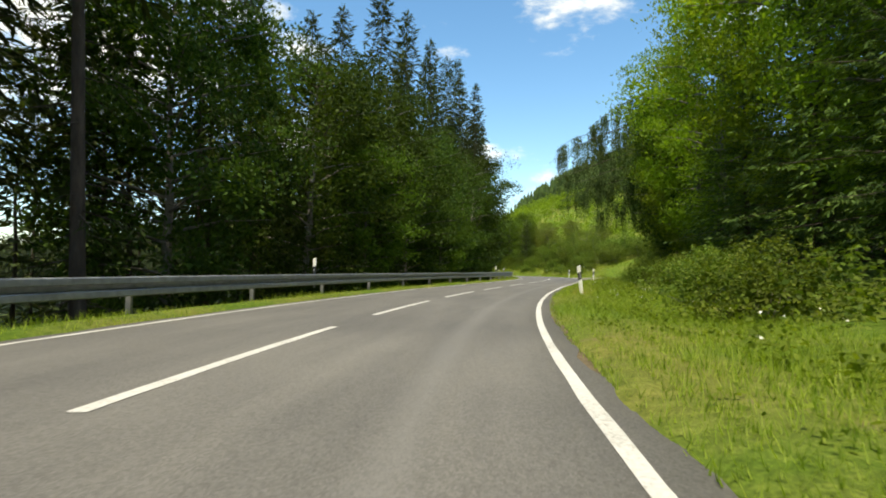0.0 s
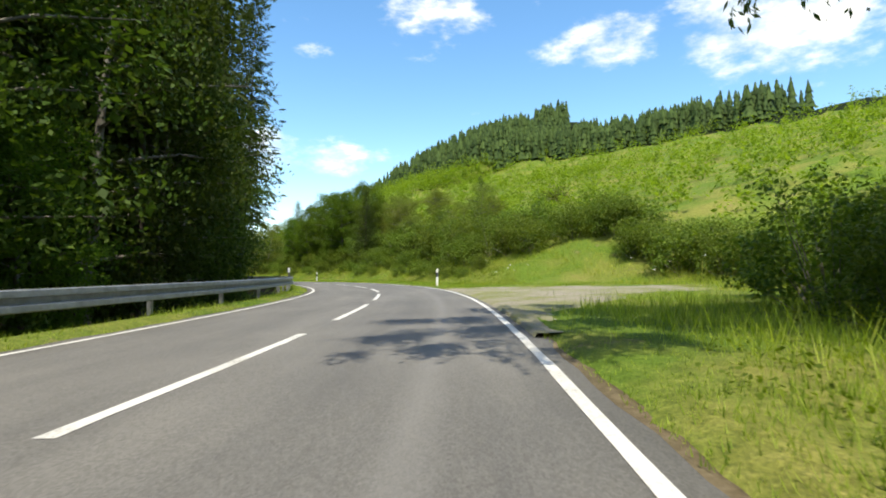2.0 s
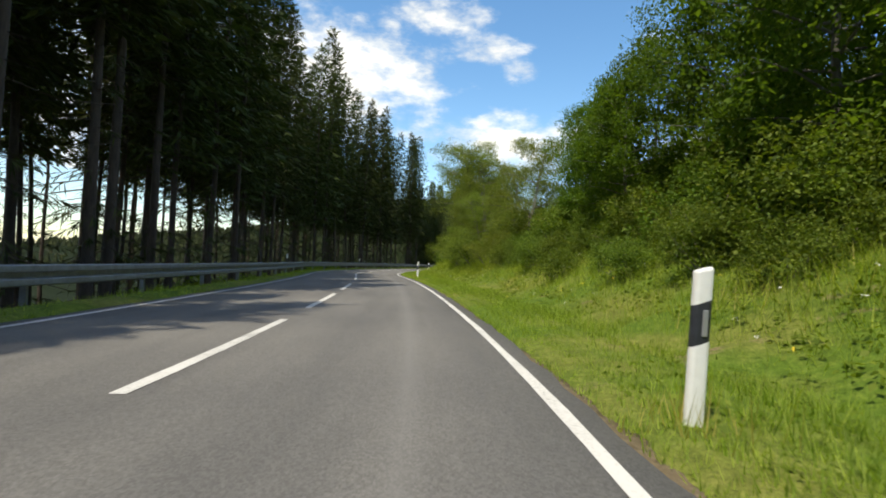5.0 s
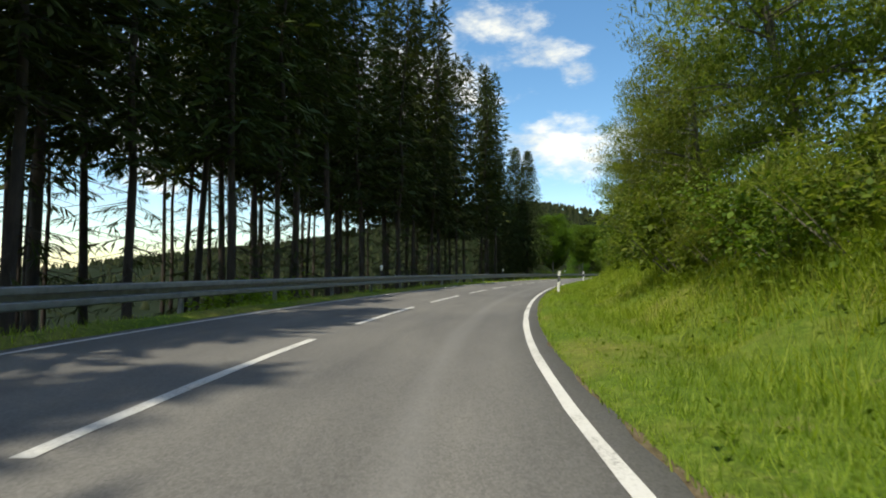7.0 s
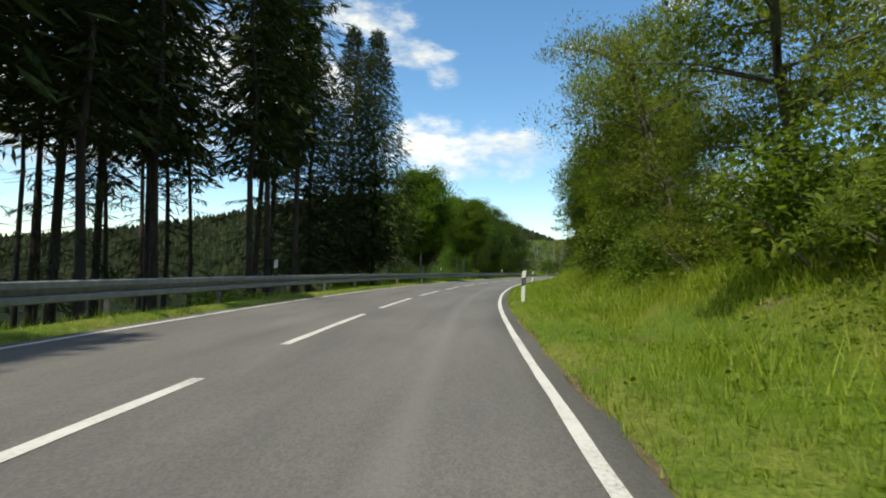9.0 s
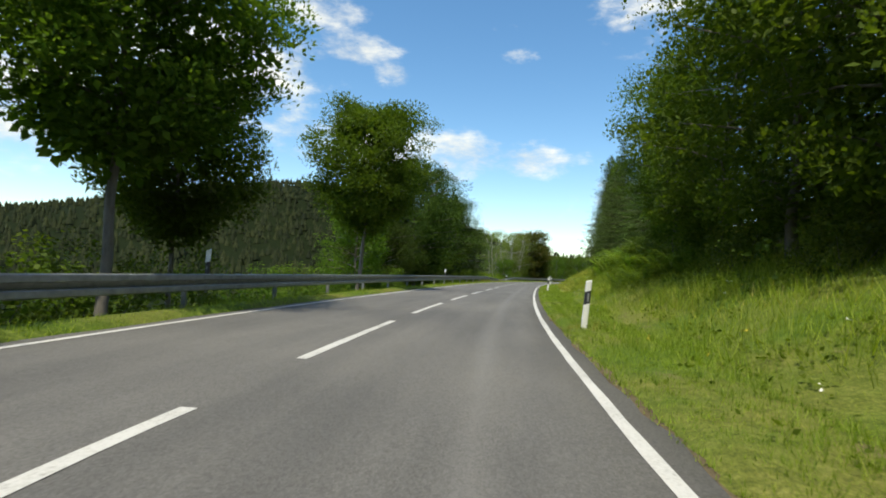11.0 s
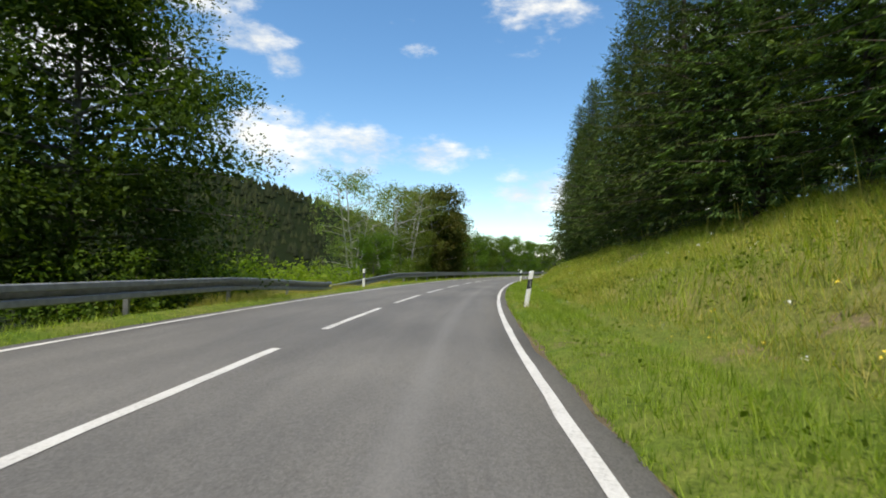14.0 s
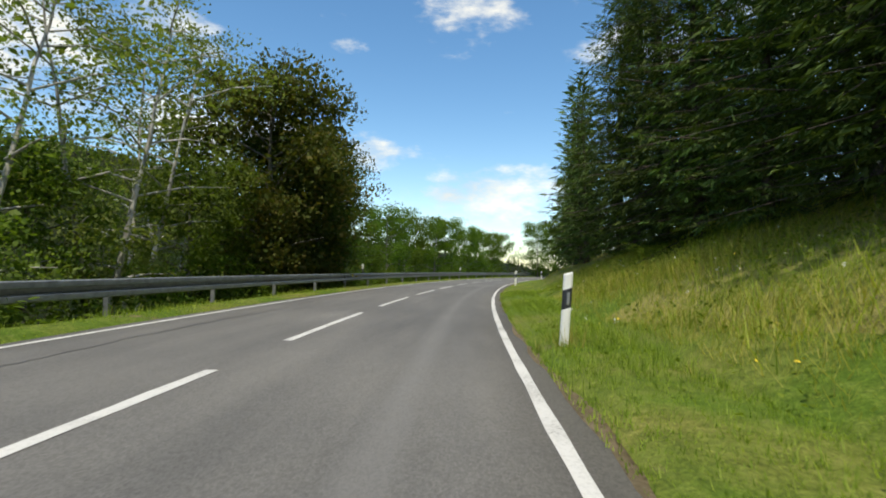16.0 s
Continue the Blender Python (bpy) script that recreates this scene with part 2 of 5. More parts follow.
def ground_material():
    mt, nt, b = mat("meadow_ground")
    a = noise_fac(nt, 0.35, 6, 0.6)
    f = noise_fac(nt, 7.0, 6, 0.7)
    fine = noise_fac(nt, 40.0, 4, 0.7)
    c1 = ramp_node(nt, f, [(0.25, (0.05, 0.09, 0.012)), (0.5, (0.095, 0.155, 0.021)), (0.75, (0.17, 0.225, 0.042))])
    c2 = ramp_node(nt, f, [(0.25, (0.11, 0.11, 0.03)), (0.5, (0.21, 0.20, 0.055)), (0.75, (0.32, 0.28, 0.10))])
    c = mixc(nt, ramp_node(nt, a, [(0.42, (0, 0, 0)), (0.66, (0.8, 0.8, 0.8))]), c1, c2)
    bare = math_node(nt, "ADD", noise_fac(nt, 0.8, 5, 0.6), math_node(nt, "MULTIPLY", math_node(nt, "SUBTRACT", f, 0.5), 0.4))
    c = mixc(nt, ramp_node(nt, bare, [(0.63, (0, 0, 0)), (0.72, (0.85, 0.85, 0.85))]), c, (0.20, 0.15, 0.095))
    c = mixc(nt, 1.0, c, ramp_node(nt, fine, [(0.3, (0.45, 0.5, 0.5)), (0.7, (1.45, 1.4, 1.3))]), "MULTIPLY")
    nt.links.new(c, b.inputs["Base Color"])
    b.inputs["Roughness"].default_value = 0.95
    b.inputs["Specular IOR Level"].default_value = 0.1
    bump(nt, b, math_node(nt, "ADD", f, math_node(nt, "MULTIPLY", fine, 0.3)), 0.7, 0.06)
    return mt


def dry_bank_material():
    """Rough bank under dry grass: tan, olive and bare earth in patches."""
    mt, nt, b = mat("dry_bank")
    a = noise_fac(nt, 0.55, 6, 0.65)
    f = noise_fac(nt, 6.0, 6, 0.7)
    fine = noise_fac(nt, 34.0, 5, 0.75)
    c1 = ramp_node(nt, f, [(0.25, (0.08, 0.105, 0.022)), (0.5, (0.15, 0.18, 0.035)), (0.75, (0.24, 0.25, 0.065))])
    c2 = ramp_node(nt, f, [(0.25, (0.15, 0.135, 0.045)), (0.5, (0.27, 0.24, 0.09)), (0.75, (0.40, 0.35, 0.15))])
    c = mixc(nt, ramp_node(nt, a, [(0.38, (0.1, 0.1, 0.1)), (0.6, (0.9, 0.9, 0.9))]), c1, c2)
    bare = math_node(nt, "ADD", noise_fac(nt, 0.9, 5, 0.6), math_node(nt, "MULTIPLY", math_node(nt, "SUBTRACT", f, 0.5), 0.4))
    c = mixc(nt, ramp_node(nt, bare, [(0.6, (0, 0, 0)), (0.68, (0.8, 0.8, 0.8))]), c, (0.22, 0.16, 0.11))
    c = mixc(nt, 1.0, c, ramp_node(nt, fine, [(0.3, (0.45, 0.47, 0.45)), (0.7, (1.4, 1.38, 1.3))]), "MULTIPLY")
    nt.links.new(c, b.inputs["Base Color"])
    b.inputs["Roughness"].default_value = 0.95
    b.inputs["Specular IOR Level"].default_value = 0.1
    bump(nt, b, math_node(nt, "ADD", f, math_node(nt, "MULTIPLY", fine, 0.3)), 0.8, 0.07)
    return mt


def soil_material(name, lo, mid, hi, scale=12.0):
    mt, nt, b = mat(name)
    f = noise_fac(nt, scale, 8, 0.75)
    g = noise_fac(nt, 0.7, 4)
    c = ramp_node(nt, f, [(0.3, lo), (0.5, mid), (0.72, hi)])
    c = mixc(nt, 1.0, c, ramp_node(nt, g, [(0.3, (0.75, 0.77, 0.7)), (0.7, (1.15, 1.13, 1.1))]), "MULTIPLY")
    nt.links.new(c, b.inputs["Base Color"])
    b.inputs["Roughness"].default_value = 0.95
    b.inputs["Specular IOR Level"].default_value = 0.05
    bump(nt, b, f, 0.9, 0.03)
    return mt


def metal_material():
    mt, nt, b = mat("galvanised_steel")
    f = noise_fac(nt, 5.0, 5, 0.6)
    nt.links.new(ramp_node(nt, f, [(0.3, (0.19, 0.20, 0.215)), (0.7, (0.34, 0.355, 0.375))]), b.inputs["Base Color"])
    b.inputs["Metallic"].default_value = 0.6
    nt.links.new(ramp_node(nt, f, [(0.3, (0.42,) * 3), (0.7, (0.6,) * 3)]), b.inputs["Roughness"])
    return mt


def plain_material(name, col, rough=0.5, metallic=0.0, var=0.15, scale=20.0):
    mt, nt, b = mat(name)
    f = noise_fac(nt, scale, 5, 0.65)
    lo, hi = tuple(c * (1 - var) for c in col), tuple(min(1, c * (1 + var)) for c in col)
    nt.links.new(ramp_node(nt, f, [(0.3, lo), (0.7, hi)]), b.inputs["Base Color"])
    b.inputs["Roughness"].default_value, b.inputs["Metallic"].default_value = rough, metallic
    return mt


M_ROAD, M_PAINT, M_GROUND, M_METAL = road_material(), paint_material(), ground_material(), metal_material()


def gravel_material():
    mt, nt, b = mat("gravel")
    f = noise_fac(nt, 16.0, 8, 0.78)
    c = ramp_node(nt, f, [(0.3, (0.12, 0.105, 0.08)), (0.5, (0.24, 0.215, 0.165)), (0.72, (0.42, 0.385, 0.32))])
    fine = noise_fac(nt, 9.0, 6, 0.7)
    g = ramp_node(nt, fine, [(0.3, (0.09, 0.11, 0.025)), (0.7, (0.21, 0.22, 0.06))])
    patch = math_node(nt, "ADD", noise_fac(nt, 0.45, 5, 0.65), math_node(nt, "MULTIPLY", math_node(nt, "SUBTRACT", fine, 0.5), 0.35))
    c = mixc(nt, ramp_node(nt, patch, [(0.43, (0, 0, 0)), (0.56, (0.85, 0.85, 0.85))]), c, g)
    nt.links.new(c, b.inputs["Base Color"])
    b.inputs["Roughness"].default_value = 0.95
    bump(nt, b, f, 0.9, 0.03)
    return mt


M_GRAVEL, M_DRY = gravel_material(), dry_bank_material()
M_SOIL = soil_material("bare_soil", (0.09, 0.07, 0.045), (0.17, 0.135, 0.09), (0.26, 0.21, 0.15), 10.0)
M_MUD = soil_material("dried_mud", (0.24, 0.18, 0.13), (0.36, 0.28, 0.215), (0.46, 0.37, 0.29), 14.0)
M_LITTER = soil_material("needle_litter", (0.03, 0.024, 0.014), (0.065, 0.05, 0.028), (0.11, 0.085, 0.05), 9.0)
M_WHITE = plain_material("white_plastic", (0.78, 0.78, 0.77), 0.45, 0.0, 0.06, 9.0)
M_BLACK = plain_material("black_plastic", (0.025, 0.027, 0.035), 0.45, 0.0, 0.3)
M_REFLECT = plain_material("reflector", (0.3, 0.31, 0.34), 0.2, 0.3, 0.1, 120.0)
# near-black floor: the shade between distant trees is put into its colour
M_FAR_SHADE = soil_material("far_floor_shade", (0.007, 0.011, 0.004), (0.011, 0.017, 0.006), (0.017, 0.024, 0.008), 0.8)
M_TAR = plain_material("tar_seam", (0.035, 0.036, 0.042), 0.5, 0.0, 0.3, 14.0)
M_STONE = plain_material("pebble", (0.33, 0.31, 0.28), 0.9, 0.0, 0.35, 30.0)
M_FLOWER = plain_material("petal_white", (0.75, 0.75, 0.68), 0.6)
M_FLOWER_Y = plain_material("petal_yellow", (0.75, 0.55, 0.04), 0.6)

# ---- road alignment ----
# curvature of the centre line in 1/100 m, one value every 10 m from s = -10
CURVE = [-1.1803, -1.2043, -0.7586, -0.458, 0.1738, 0.452, 1.0548, 1.8571, 1.0157, 1.9287, 0.9631, 0.2841, 0.3034, 0.598, -2.0527, -0.7731, -0.3888, -0.466, -0.1925, -0.7072, -0.3995, -0.4186, -0.4698, -0.1841, -0.1253, -0.0317, -0.2822, -0.5069, -0.392, -0.3415, -0.2151, -0.45, -0.45, -0.45, -0.45, -0.45]
HALF_R, HALF_L = 3.001, 2.931            # centre line to the edge lines
S_MIN, S_MAX, STEP = -60.0, 400.0, 0.5
SS = np.arange(S_MIN, S_MAX + 0.01, STEP)


def alignment():
    kn = -10 + 10 * np.arange(len(CURVE))
    kk = np.interp(SS, kn, CURVE) * 0.01
    th = np.concatenate([[0], np.cumsum((kk[1:] + kk[:-1]) / 2 * STEP)])
    th -= np.interp(0, SS, th)
    tm = (th[1:] + th[:-1]) / 2
    x = np.concatenate([[0], np.cumsum(-np.sin(tm) * STEP)])
    y = np.concatenate([[0], np.cumsum(np.cos(tm) * STEP)])
    return x - np.interp(0, SS, x), y - np.interp(0, SS, y), th


CX, CY, CTH = alignment()


def plan(s, d):
    """World x, y at s metres along the road and d metres to the right of its centre line."""
    th = np.interp(s, SS, CTH)
    return np.interp(s, SS, CX) + d * np.cos(th), np.interp(s, SS, CY) + d * np.sin(th)


def heading(s):
    return math.degrees(float(np.interp(s, SS, CTH)))


def road_coords(x, y):
    """s and d of points of the plan (nearest place on the centre line)."""
    x, y = np.asarray(x, float).ravel(), np.asarray(y, float).ravel()
    s, d = np.empty(len(x)), np.empty(len(x))
    cx, cy, cs = CX[::4], CY[::4], SS[::4]
    for a in range(0, len(x), 4000):
        q = slice(a, a + 4000)
        j = np.argmin((x[q, None] - cx) ** 2 + (y[q, None] - cy) ** 2, 1)
        th = CTH[::4][j]
        dx, dy = x[q] - cx[j], y[q] - cy[j]
        s[q] = cs[j] + dx * -np.sin(th) + dy * np.cos(th)
        d[q] = dx * np.cos(th) + dy * np.sin(th)
    return s, d


def lump(x, y):
    return (np.sin(x * 0.21 + 1.3) * np.cos(y * 0.17) + 0.6 * np.sin(x * 0.53 + y * 0.41) + 0.35 * np.sin(x * 1.3 - y * 1.1))


def smooth(a, b, v):
    u = np.clip((v - a) / (b - a), 0, 1)
    return u * u * (3 - 2 * u)


# bank on the hill side: (s, where it starts, slope of the first part, width of that part, slope behind it)
BANK_S = [-60, 10, 34, 44, 58, 65, 90, 112, 130, 165, 185, 212, 226, 240, 262, 300, 400]
BANK_0 = [6.0, 6.0, 6.0, 13, 13, 5.5, 4.8, 5.0, 4.8, 4.6, 4.6, 4.5, 4.4, 4.4, 4.3, 4.3, 4.3]
BANK_1 = [0.2, 0.2, 0.12, 0.12, 0.15, 0.32, 0.38, 0.42, 0.52, 0.50, 0.36, 0.38, 0.54, 0.52, 0.44, 0.43, 0.42]
BANK_2 = [0.15, 0.15, 0.2, 0.24, 0.25, 0.285, 0.335, 0.34, 0.38, 0.46, 0.48, 0.43, 0.3, 0.25, 0.2, 0.2, 0.2]


def height(x, y):
    """Height of the ground at points of the plan."""
    shape = np.shape(x)
    s, d = road_coords(x, y)
    x, y = np.ravel(x), np.ravel(y)
    b0, k1, k2 = (np.interp(s, BANK_S, v) for v in (BANK_0, BANK_1, BANK_2))
    far = np.hypot(x + 20, y - 150)
    r = np.maximum(d - b0, 0)
    z = k1 * np.minimum(r, 6.5) * smooth(0, 2.0, r) + k2 * np.clip(r - 6.5, 0, 85) + 0.12 * np.clip(r - 91.5, 0, 120)
    drop = np.maximum(-d - 3.95, 0) * (1 - smooth(262, 268, s) * smooth(292, 286, s))
    l = np.maximum(-d - 5.6, 0)
    z = z - 0.75 * np.minimum(drop, 1.3) * smooth(0, 0.6, drop)
    z = z - 0.38 * np.minimum(l, 26) * smooth(0, 3, l) - 0.05 * np.clip(l - 26, 0, 60)
    # wooded hills across the valley
    for az, dist, hh, ra, rb in ((30, 430, 80, 195, 150), (64, 560, 30, 200, 200), (6, 760, 52, 260, 200)):
        hx, hy = -54 - dist * math.sin(radians(az)), 250 + dist * math.cos(radians(az))
        ux, uy = -math.sin(radians(az)), math.cos(radians(az))
        e = (((x - hx) * ux + (y - hy) * uy) / rb) ** 2 + (((x - hx) * uy - (y - hy) * ux) / ra) ** 2
        z = z + hh * np.exp(-e) * smooth(60, 160, l)
    z = z + 0.05 * lump(x, y) * smooth(4.2, 7, np.abs(d)) + 0.6 * lump(x * 0.3, y * 0.3) * smooth(20, 50, np.abs(d))
    z = np.where((d > -HALF_L - 0.35) & (d < HALF_R + 0.2), -0.05, z)
    side = smooth(3.2, 3.6, np.abs(d))
    z = np.where(np.abs(d) < 3.6, -0.05 + side * (z + 0.09), z + 0.04)
    return z.reshape(shape)


def gz(s, d):
    x, y = plan(s, d)
    return float(height(np.array([x]), np.array([y]))[0])


def mesh(name, verts, faces, material=None, shade=False):
    me = bpy.data.meshes.new(name)
    verts = np.asarray(verts, np.float32)
    if isinstance(faces, np.ndarray):
        n, k = faces.shape
        me.vertices.add(len(verts))
        me.vertices.foreach_set("co", verts.ravel())
        me.loops.add(n * k)
        me.loops.foreach_set("vertex_index", faces.astype(np.int32).ravel())
        me.polygons.add(n)
        me.polygons.foreach_set("loop_start", np.arange(0, n * k, k, dtype=np.int32))
        me.update(calc_edges=True)
    else:
        me.from_pydata(verts.tolist(), [], faces)
    if material:
        me.materials.append(material)
    if shade:
        me.polygons.foreach_set("use_smooth", np.ones(len(me.polygons), bool))
    return me


def child(name, me, parent, label=""):
    ob = new(name, me)
    ob.parent = parent
    if label:
        tagged(ob, label)
    return ob


def grid_faces(n, m):
    i = np.arange(n - 1)[:, None] * m + np.arange(m - 1)
    return np.stack([i, i + 1, i + m + 1, i + m], -1).reshape(-1, 4)


# ---- ground ----


def make_ground():
    def axis(a, b, step, far):
        core = np.arange(a, b + 0.01, step)
        grow = step * 1.22 ** np.arange(1, 60)
        out = np.cumsum(grow)
        out = out[out < far]
        return np.concatenate([a - out[::-1], core, b + out])
    xs, ys = axis(-105, 60, 1.1, 2600), axis(-25, 345, 1.1, 2600)
    X, Y = np.meshgrid(xs, ys)
    Z = height(X, Y)
    sr, dr = road_coords(X, Y)
    gravel = (sr > 40.4) & (sr < 59.5) & (dr > 0)
    Z = Z - (np.where(gravel, 0.07, 0.22) * smooth(4.5, 3.7, np.abs(dr))).reshape(Z.shape)
    v = np.stack([X, Y, Z], -1).reshape(-1, 3)
    me = mesh("ground", v, grid_faces(len(ys), len(xs)), M_GROUND, True)
    ob = new("ground", me)
    # forest floor under the woods
    me.materials.append(M_LITTER)
    c = v.reshape(len(ys), len(xs), 3)
    mid = ((c[:-1, :-1] + c[1:, 1:]) / 2).reshape(-1, 3)
    s, d = road_coords(mid[:, 0], mid[:, 1])
    woods = ((d < -4.2) & (s < 200) & (d > -34)) | ((d < -4.2) & (s < 264) & (d > -20)) | ((d < -4.5) & (s > 292) & (d > -16)) | ((d > 11) & (d < 26) & (s < 31)) | ((d > 11.5) & (s > 228) & (d < 22)) | ((d > 12) & (d < 30) & (s > 205) & (s < 229))
    woods &= (s > -40)
    # the distant hills get a floor painted as dark as tree shade
    me.materials.append(M_FAR_SHADE)
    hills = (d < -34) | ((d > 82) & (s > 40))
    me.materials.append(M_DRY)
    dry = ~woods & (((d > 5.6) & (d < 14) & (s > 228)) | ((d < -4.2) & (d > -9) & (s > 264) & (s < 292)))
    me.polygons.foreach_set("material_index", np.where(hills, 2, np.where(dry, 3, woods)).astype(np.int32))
    tagged(ob, "uneven grassy ground with a bank and wooded hills", "ground", kind="structure")


make_ground()


def ribbon(name, s0, s1, d0, d1, z, material, step=1.0, cols=1, uv=False, rough=0.0, side=0.0, rng=None):
    """A strip along the road between two offsets; d0 and d1 may be functions of s."""
    n = max(2, int(round((s1 - s0) / step)) + 1)
    s = np.linspace(s0, s1, n)
    a = np.full(n, d0) if not callable(d0) else d0(s)
    b = np.full(n, d1) if not callable(d1) else d1(s)
    if rough:
        a = a + rng.normal(0, rough, n)
        b = b + rng.normal(0, rough, n)
    ts = np.linspace(0, 1, cols + 1)
    D = a[:, None] * (1 - ts) + b[:, None] * ts
    S = np.repeat(s[:, None], cols + 1, 1)
    x, y = plan(S, D)
    v = np.stack([x, y, np.full_like(x, z)], -1)
    if side:
        low = v[:, [0, -1]].copy()
        low[..., 2] -= side
        v = np.concatenate([low[:, :1], v, low[:, 1:]], 1)
        D = np.concatenate([D[:, :1], D, D[:, -1:]], 1)
        S = np.repeat(s[:, None], cols + 3, 1)
    f = grid_faces(n, v.shape[1])
    me = mesh(name, v.reshape(-1, 3), f, material)
    if uv:
        layer = me.uv_layers.new(name="UVMap")
        per = np.stack([D.reshape(-1), S.reshape(-1)], -1)[f.reshape(-1)]
        layer.data.foreach_set("uv", per.astype(np.float32).ravel())
    return me


rng = np.random.default_rng(5)
road = new("road", ribbon("road", -45, 385, -HALF_L - 0.28, HALF_R + 0.24, 0.0, M_ROAD, 0.6, 8, True, 0.035, 0.12, rng))
tagged(road, "worn grey asphalt road with faint tyre tracks and patches", "road", kind="structure")
child("edge_line", ribbon("edge_line", -45, 385, HALF_R - 0.052, HALF_R + 0.052, 0.005, M_PAINT, 0.7, 1, False, 0.004, 0, rng), road, "worn white painted line along the verge")
child("edge_line", ribbon("edge_line", -45, 385, -HALF_L - 0.055, -HALF_L + 0.055, 0.005, M_PAINT, 0.7, 1, False, 0.004, 0, rng), road, "worn white painted line below the guardrail")
DASH = 4.77
for first, a, b in ((-4.26, -45, 112), (-1.51, 112, 172), (-84.62, 172, 385)):
    k = math.ceil((a - first) / 6.9)
    while first + k * 6.9 < b:
        s = first + k * 6.9
        child("centre_dash", ribbon("centre_dash", s, s + DASH, -0.062, 0.062, 0.005, M_PAINT, 0.5, 1, False, 0.004, 0, rng), road)
        k += 1


def verge_edge(s):
    return HALF_R + 0.19 + 0.03 * np.sin(s * 0.31) + 0.015 * np.sin(s * 1.9)


def make_turf(s0, s1, seed, side=1):
    """The strip of turf next to the asphalt, with a ragged edge over the soil."""
    rg = np.random.default_rng(seed)
    n, m = int((s1 - s0) / 0.12), 7
    s = np.linspace(s0, s1, n)
    ragged = np.convolve(rg.normal(0, 0.05, n + 4), np.ones(5) / 5, "valid") + rg.normal(0, 0.012, n)
    edge = verge_edge(s) + 0.05 + 0.03 * np.sin(s * 0.37) + ragged
    U = np.linspace(0, 1, m)[None]
    D = side * (edge[:, None] * (1 - U) + (4.9 if side > 0 else 4.15) * U)
    S = np.repeat(s[:, None], m, 1)
    x, y = plan(S, D)
    z = np.maximum(height(x, y), 0.0 if side > 0 else -0.3) + 0.028 + 0.006 * lump(x * 5, y * 5) - 0.14 * smooth(0.8, 1.0, U) - 0.05 * smooth(0.12, 0.0, U)
    return mesh("turf", np.stack([x, y, z], -1).reshape(-1, 3), grid_faces(n, m), M_GROUND, True)


turf = new("turf_strip", make_turf(-45, 43.5, 11))
tagged(turf, "green turf with a ragged edge beside the asphalt", "turf", kind="structure")
tagged(new("turf_strip", make_turf(58.2, 385, 12)), "green turf with a ragged edge beside the asphalt", "turf", kind="structure")
tagged(new("turf_strip", make_turf(-45, 385, 13, -1)), "green turf with a ragged edge below the guardrail", "turf", kind="structure")
soil = new("soil_strip", ribbon("soil_strip", -45, 385, verge_edge, lambda s: verge_edge(s) + 0.14 + 0.04 * np.sin(s * 0.37), -0.004, M_SOIL, 0.4, 2, False, 0.02, 0.06, rng))
tagged(soil, "narrow strip of bare crumbly soil beside the asphalt", "soil", kind="structure")


def layby_reach(s):
    """How far the gravel reaches from the road: it opens slowly and closes sharply."""
    return 9.5 * np.clip((58.8 - s) / 3.8, 0, 1) ** 0.7 * np.clip((s - 41.0) / 12.0, 0, 1) ** 2.0


def make_layby():
    n, m = 60, 26
    s = np.linspace(41.1, 59.0, n)
    S, U = np.meshgrid(s, np.linspace(0, 1, m), indexing="ij")
    far = 3.7 + layby_reach(S) + 0.5 * np.sin(S * 1.1) + 0.3 * np.sin(S * 2.9)
    D = (HALF_R + 0.16) * (1 - U) + np.maximum(far, 3.95) * U
    x, y = plan(S, D)
    z = height(x, y)
    z = np.maximum(z, 0.03) + 0.03 + 0.012 * lump(x * 4, y * 4) * smooth(0.0, 0.2, U) - 0.07 * smooth(0.75, 1, U) - 0.06 * smooth(0.04, 0.0, U)
    ob = new("gravel_layby", mesh("gravel_layby", np.stack([x, y, z], -1).reshape(-1, 3), grid_faces(n, m), M_GRAVEL, True))
    tagged(ob, "pale trodden gravel lay-by with weeds along its rim", "lay-by", kind="structure")


make_layby()


def tar_seam(s0, s1, d0, d1, wid, seed):
    """A thin wandering crack in the asphalt, filled with tar."""
    rg = np.random.default_rng(seed)
    n = int(abs(s1 - s0) / 0.12) + 2
    wob = np.cumsum(rg.normal(0, 0.022, n))
    wob -= np.linspace(wob[0], wob[-1], n)
    base = np.linspace(d0, d1, n) + wob
    half = wid * (0.35 + 0.65 * rg.random(n))
    S = np.linspace(s0, s1, n)
    return ribbon("tar_seam", s0, s1, lambda s: np.interp(s, S, base - half), lambda s: np.interp(s, S, base + half), 0.0035, M_TAR, 0.12)


child("tar_seam", tar_seam(220.3, 223.2, 2.03, 1.97, 0.02, 3), road, "dark wandering tar seam")
child("tar_seam", tar_seam(291, 309, -2.0, -1.9, 0.014, 4), road, "dark wandering tar seam")
child("tar_seam", tar_seam(268, 275, -2.3, -2.5, 0.012, 5), road, "dark wandering tar seam")

# ---- plant building ----


def tube(points, radii, sides=6):
    """Verts and quads of a tube along points."""
    pts = [Vector(p) for p in points]
    v, f = [], []
    for i, p in enumerate(pts):
        t = (pts[min(i + 1, len(pts) - 1)] - pts[max(i - 1, 0)]).normalized()
        a = t.orthogonal().normalized() if abs(t.z) < 0.95 else Vector((1, 0, 0)).cross(t).normalized()
        b = t.cross(a)
        for j in range(sides):
            w = 2 * math.pi * j / sides
            v.append(p + (a * math.cos(w) + b * math.sin(w)) * radii[i])
    for i in range(len(pts) - 1):
        for j in range(sides):
            f.append((i * sides + j, i * sides + (j + 1) % sides, (i + 1) * sides + (j + 1) % sides, (i + 1) * sides + j))
    return v, f


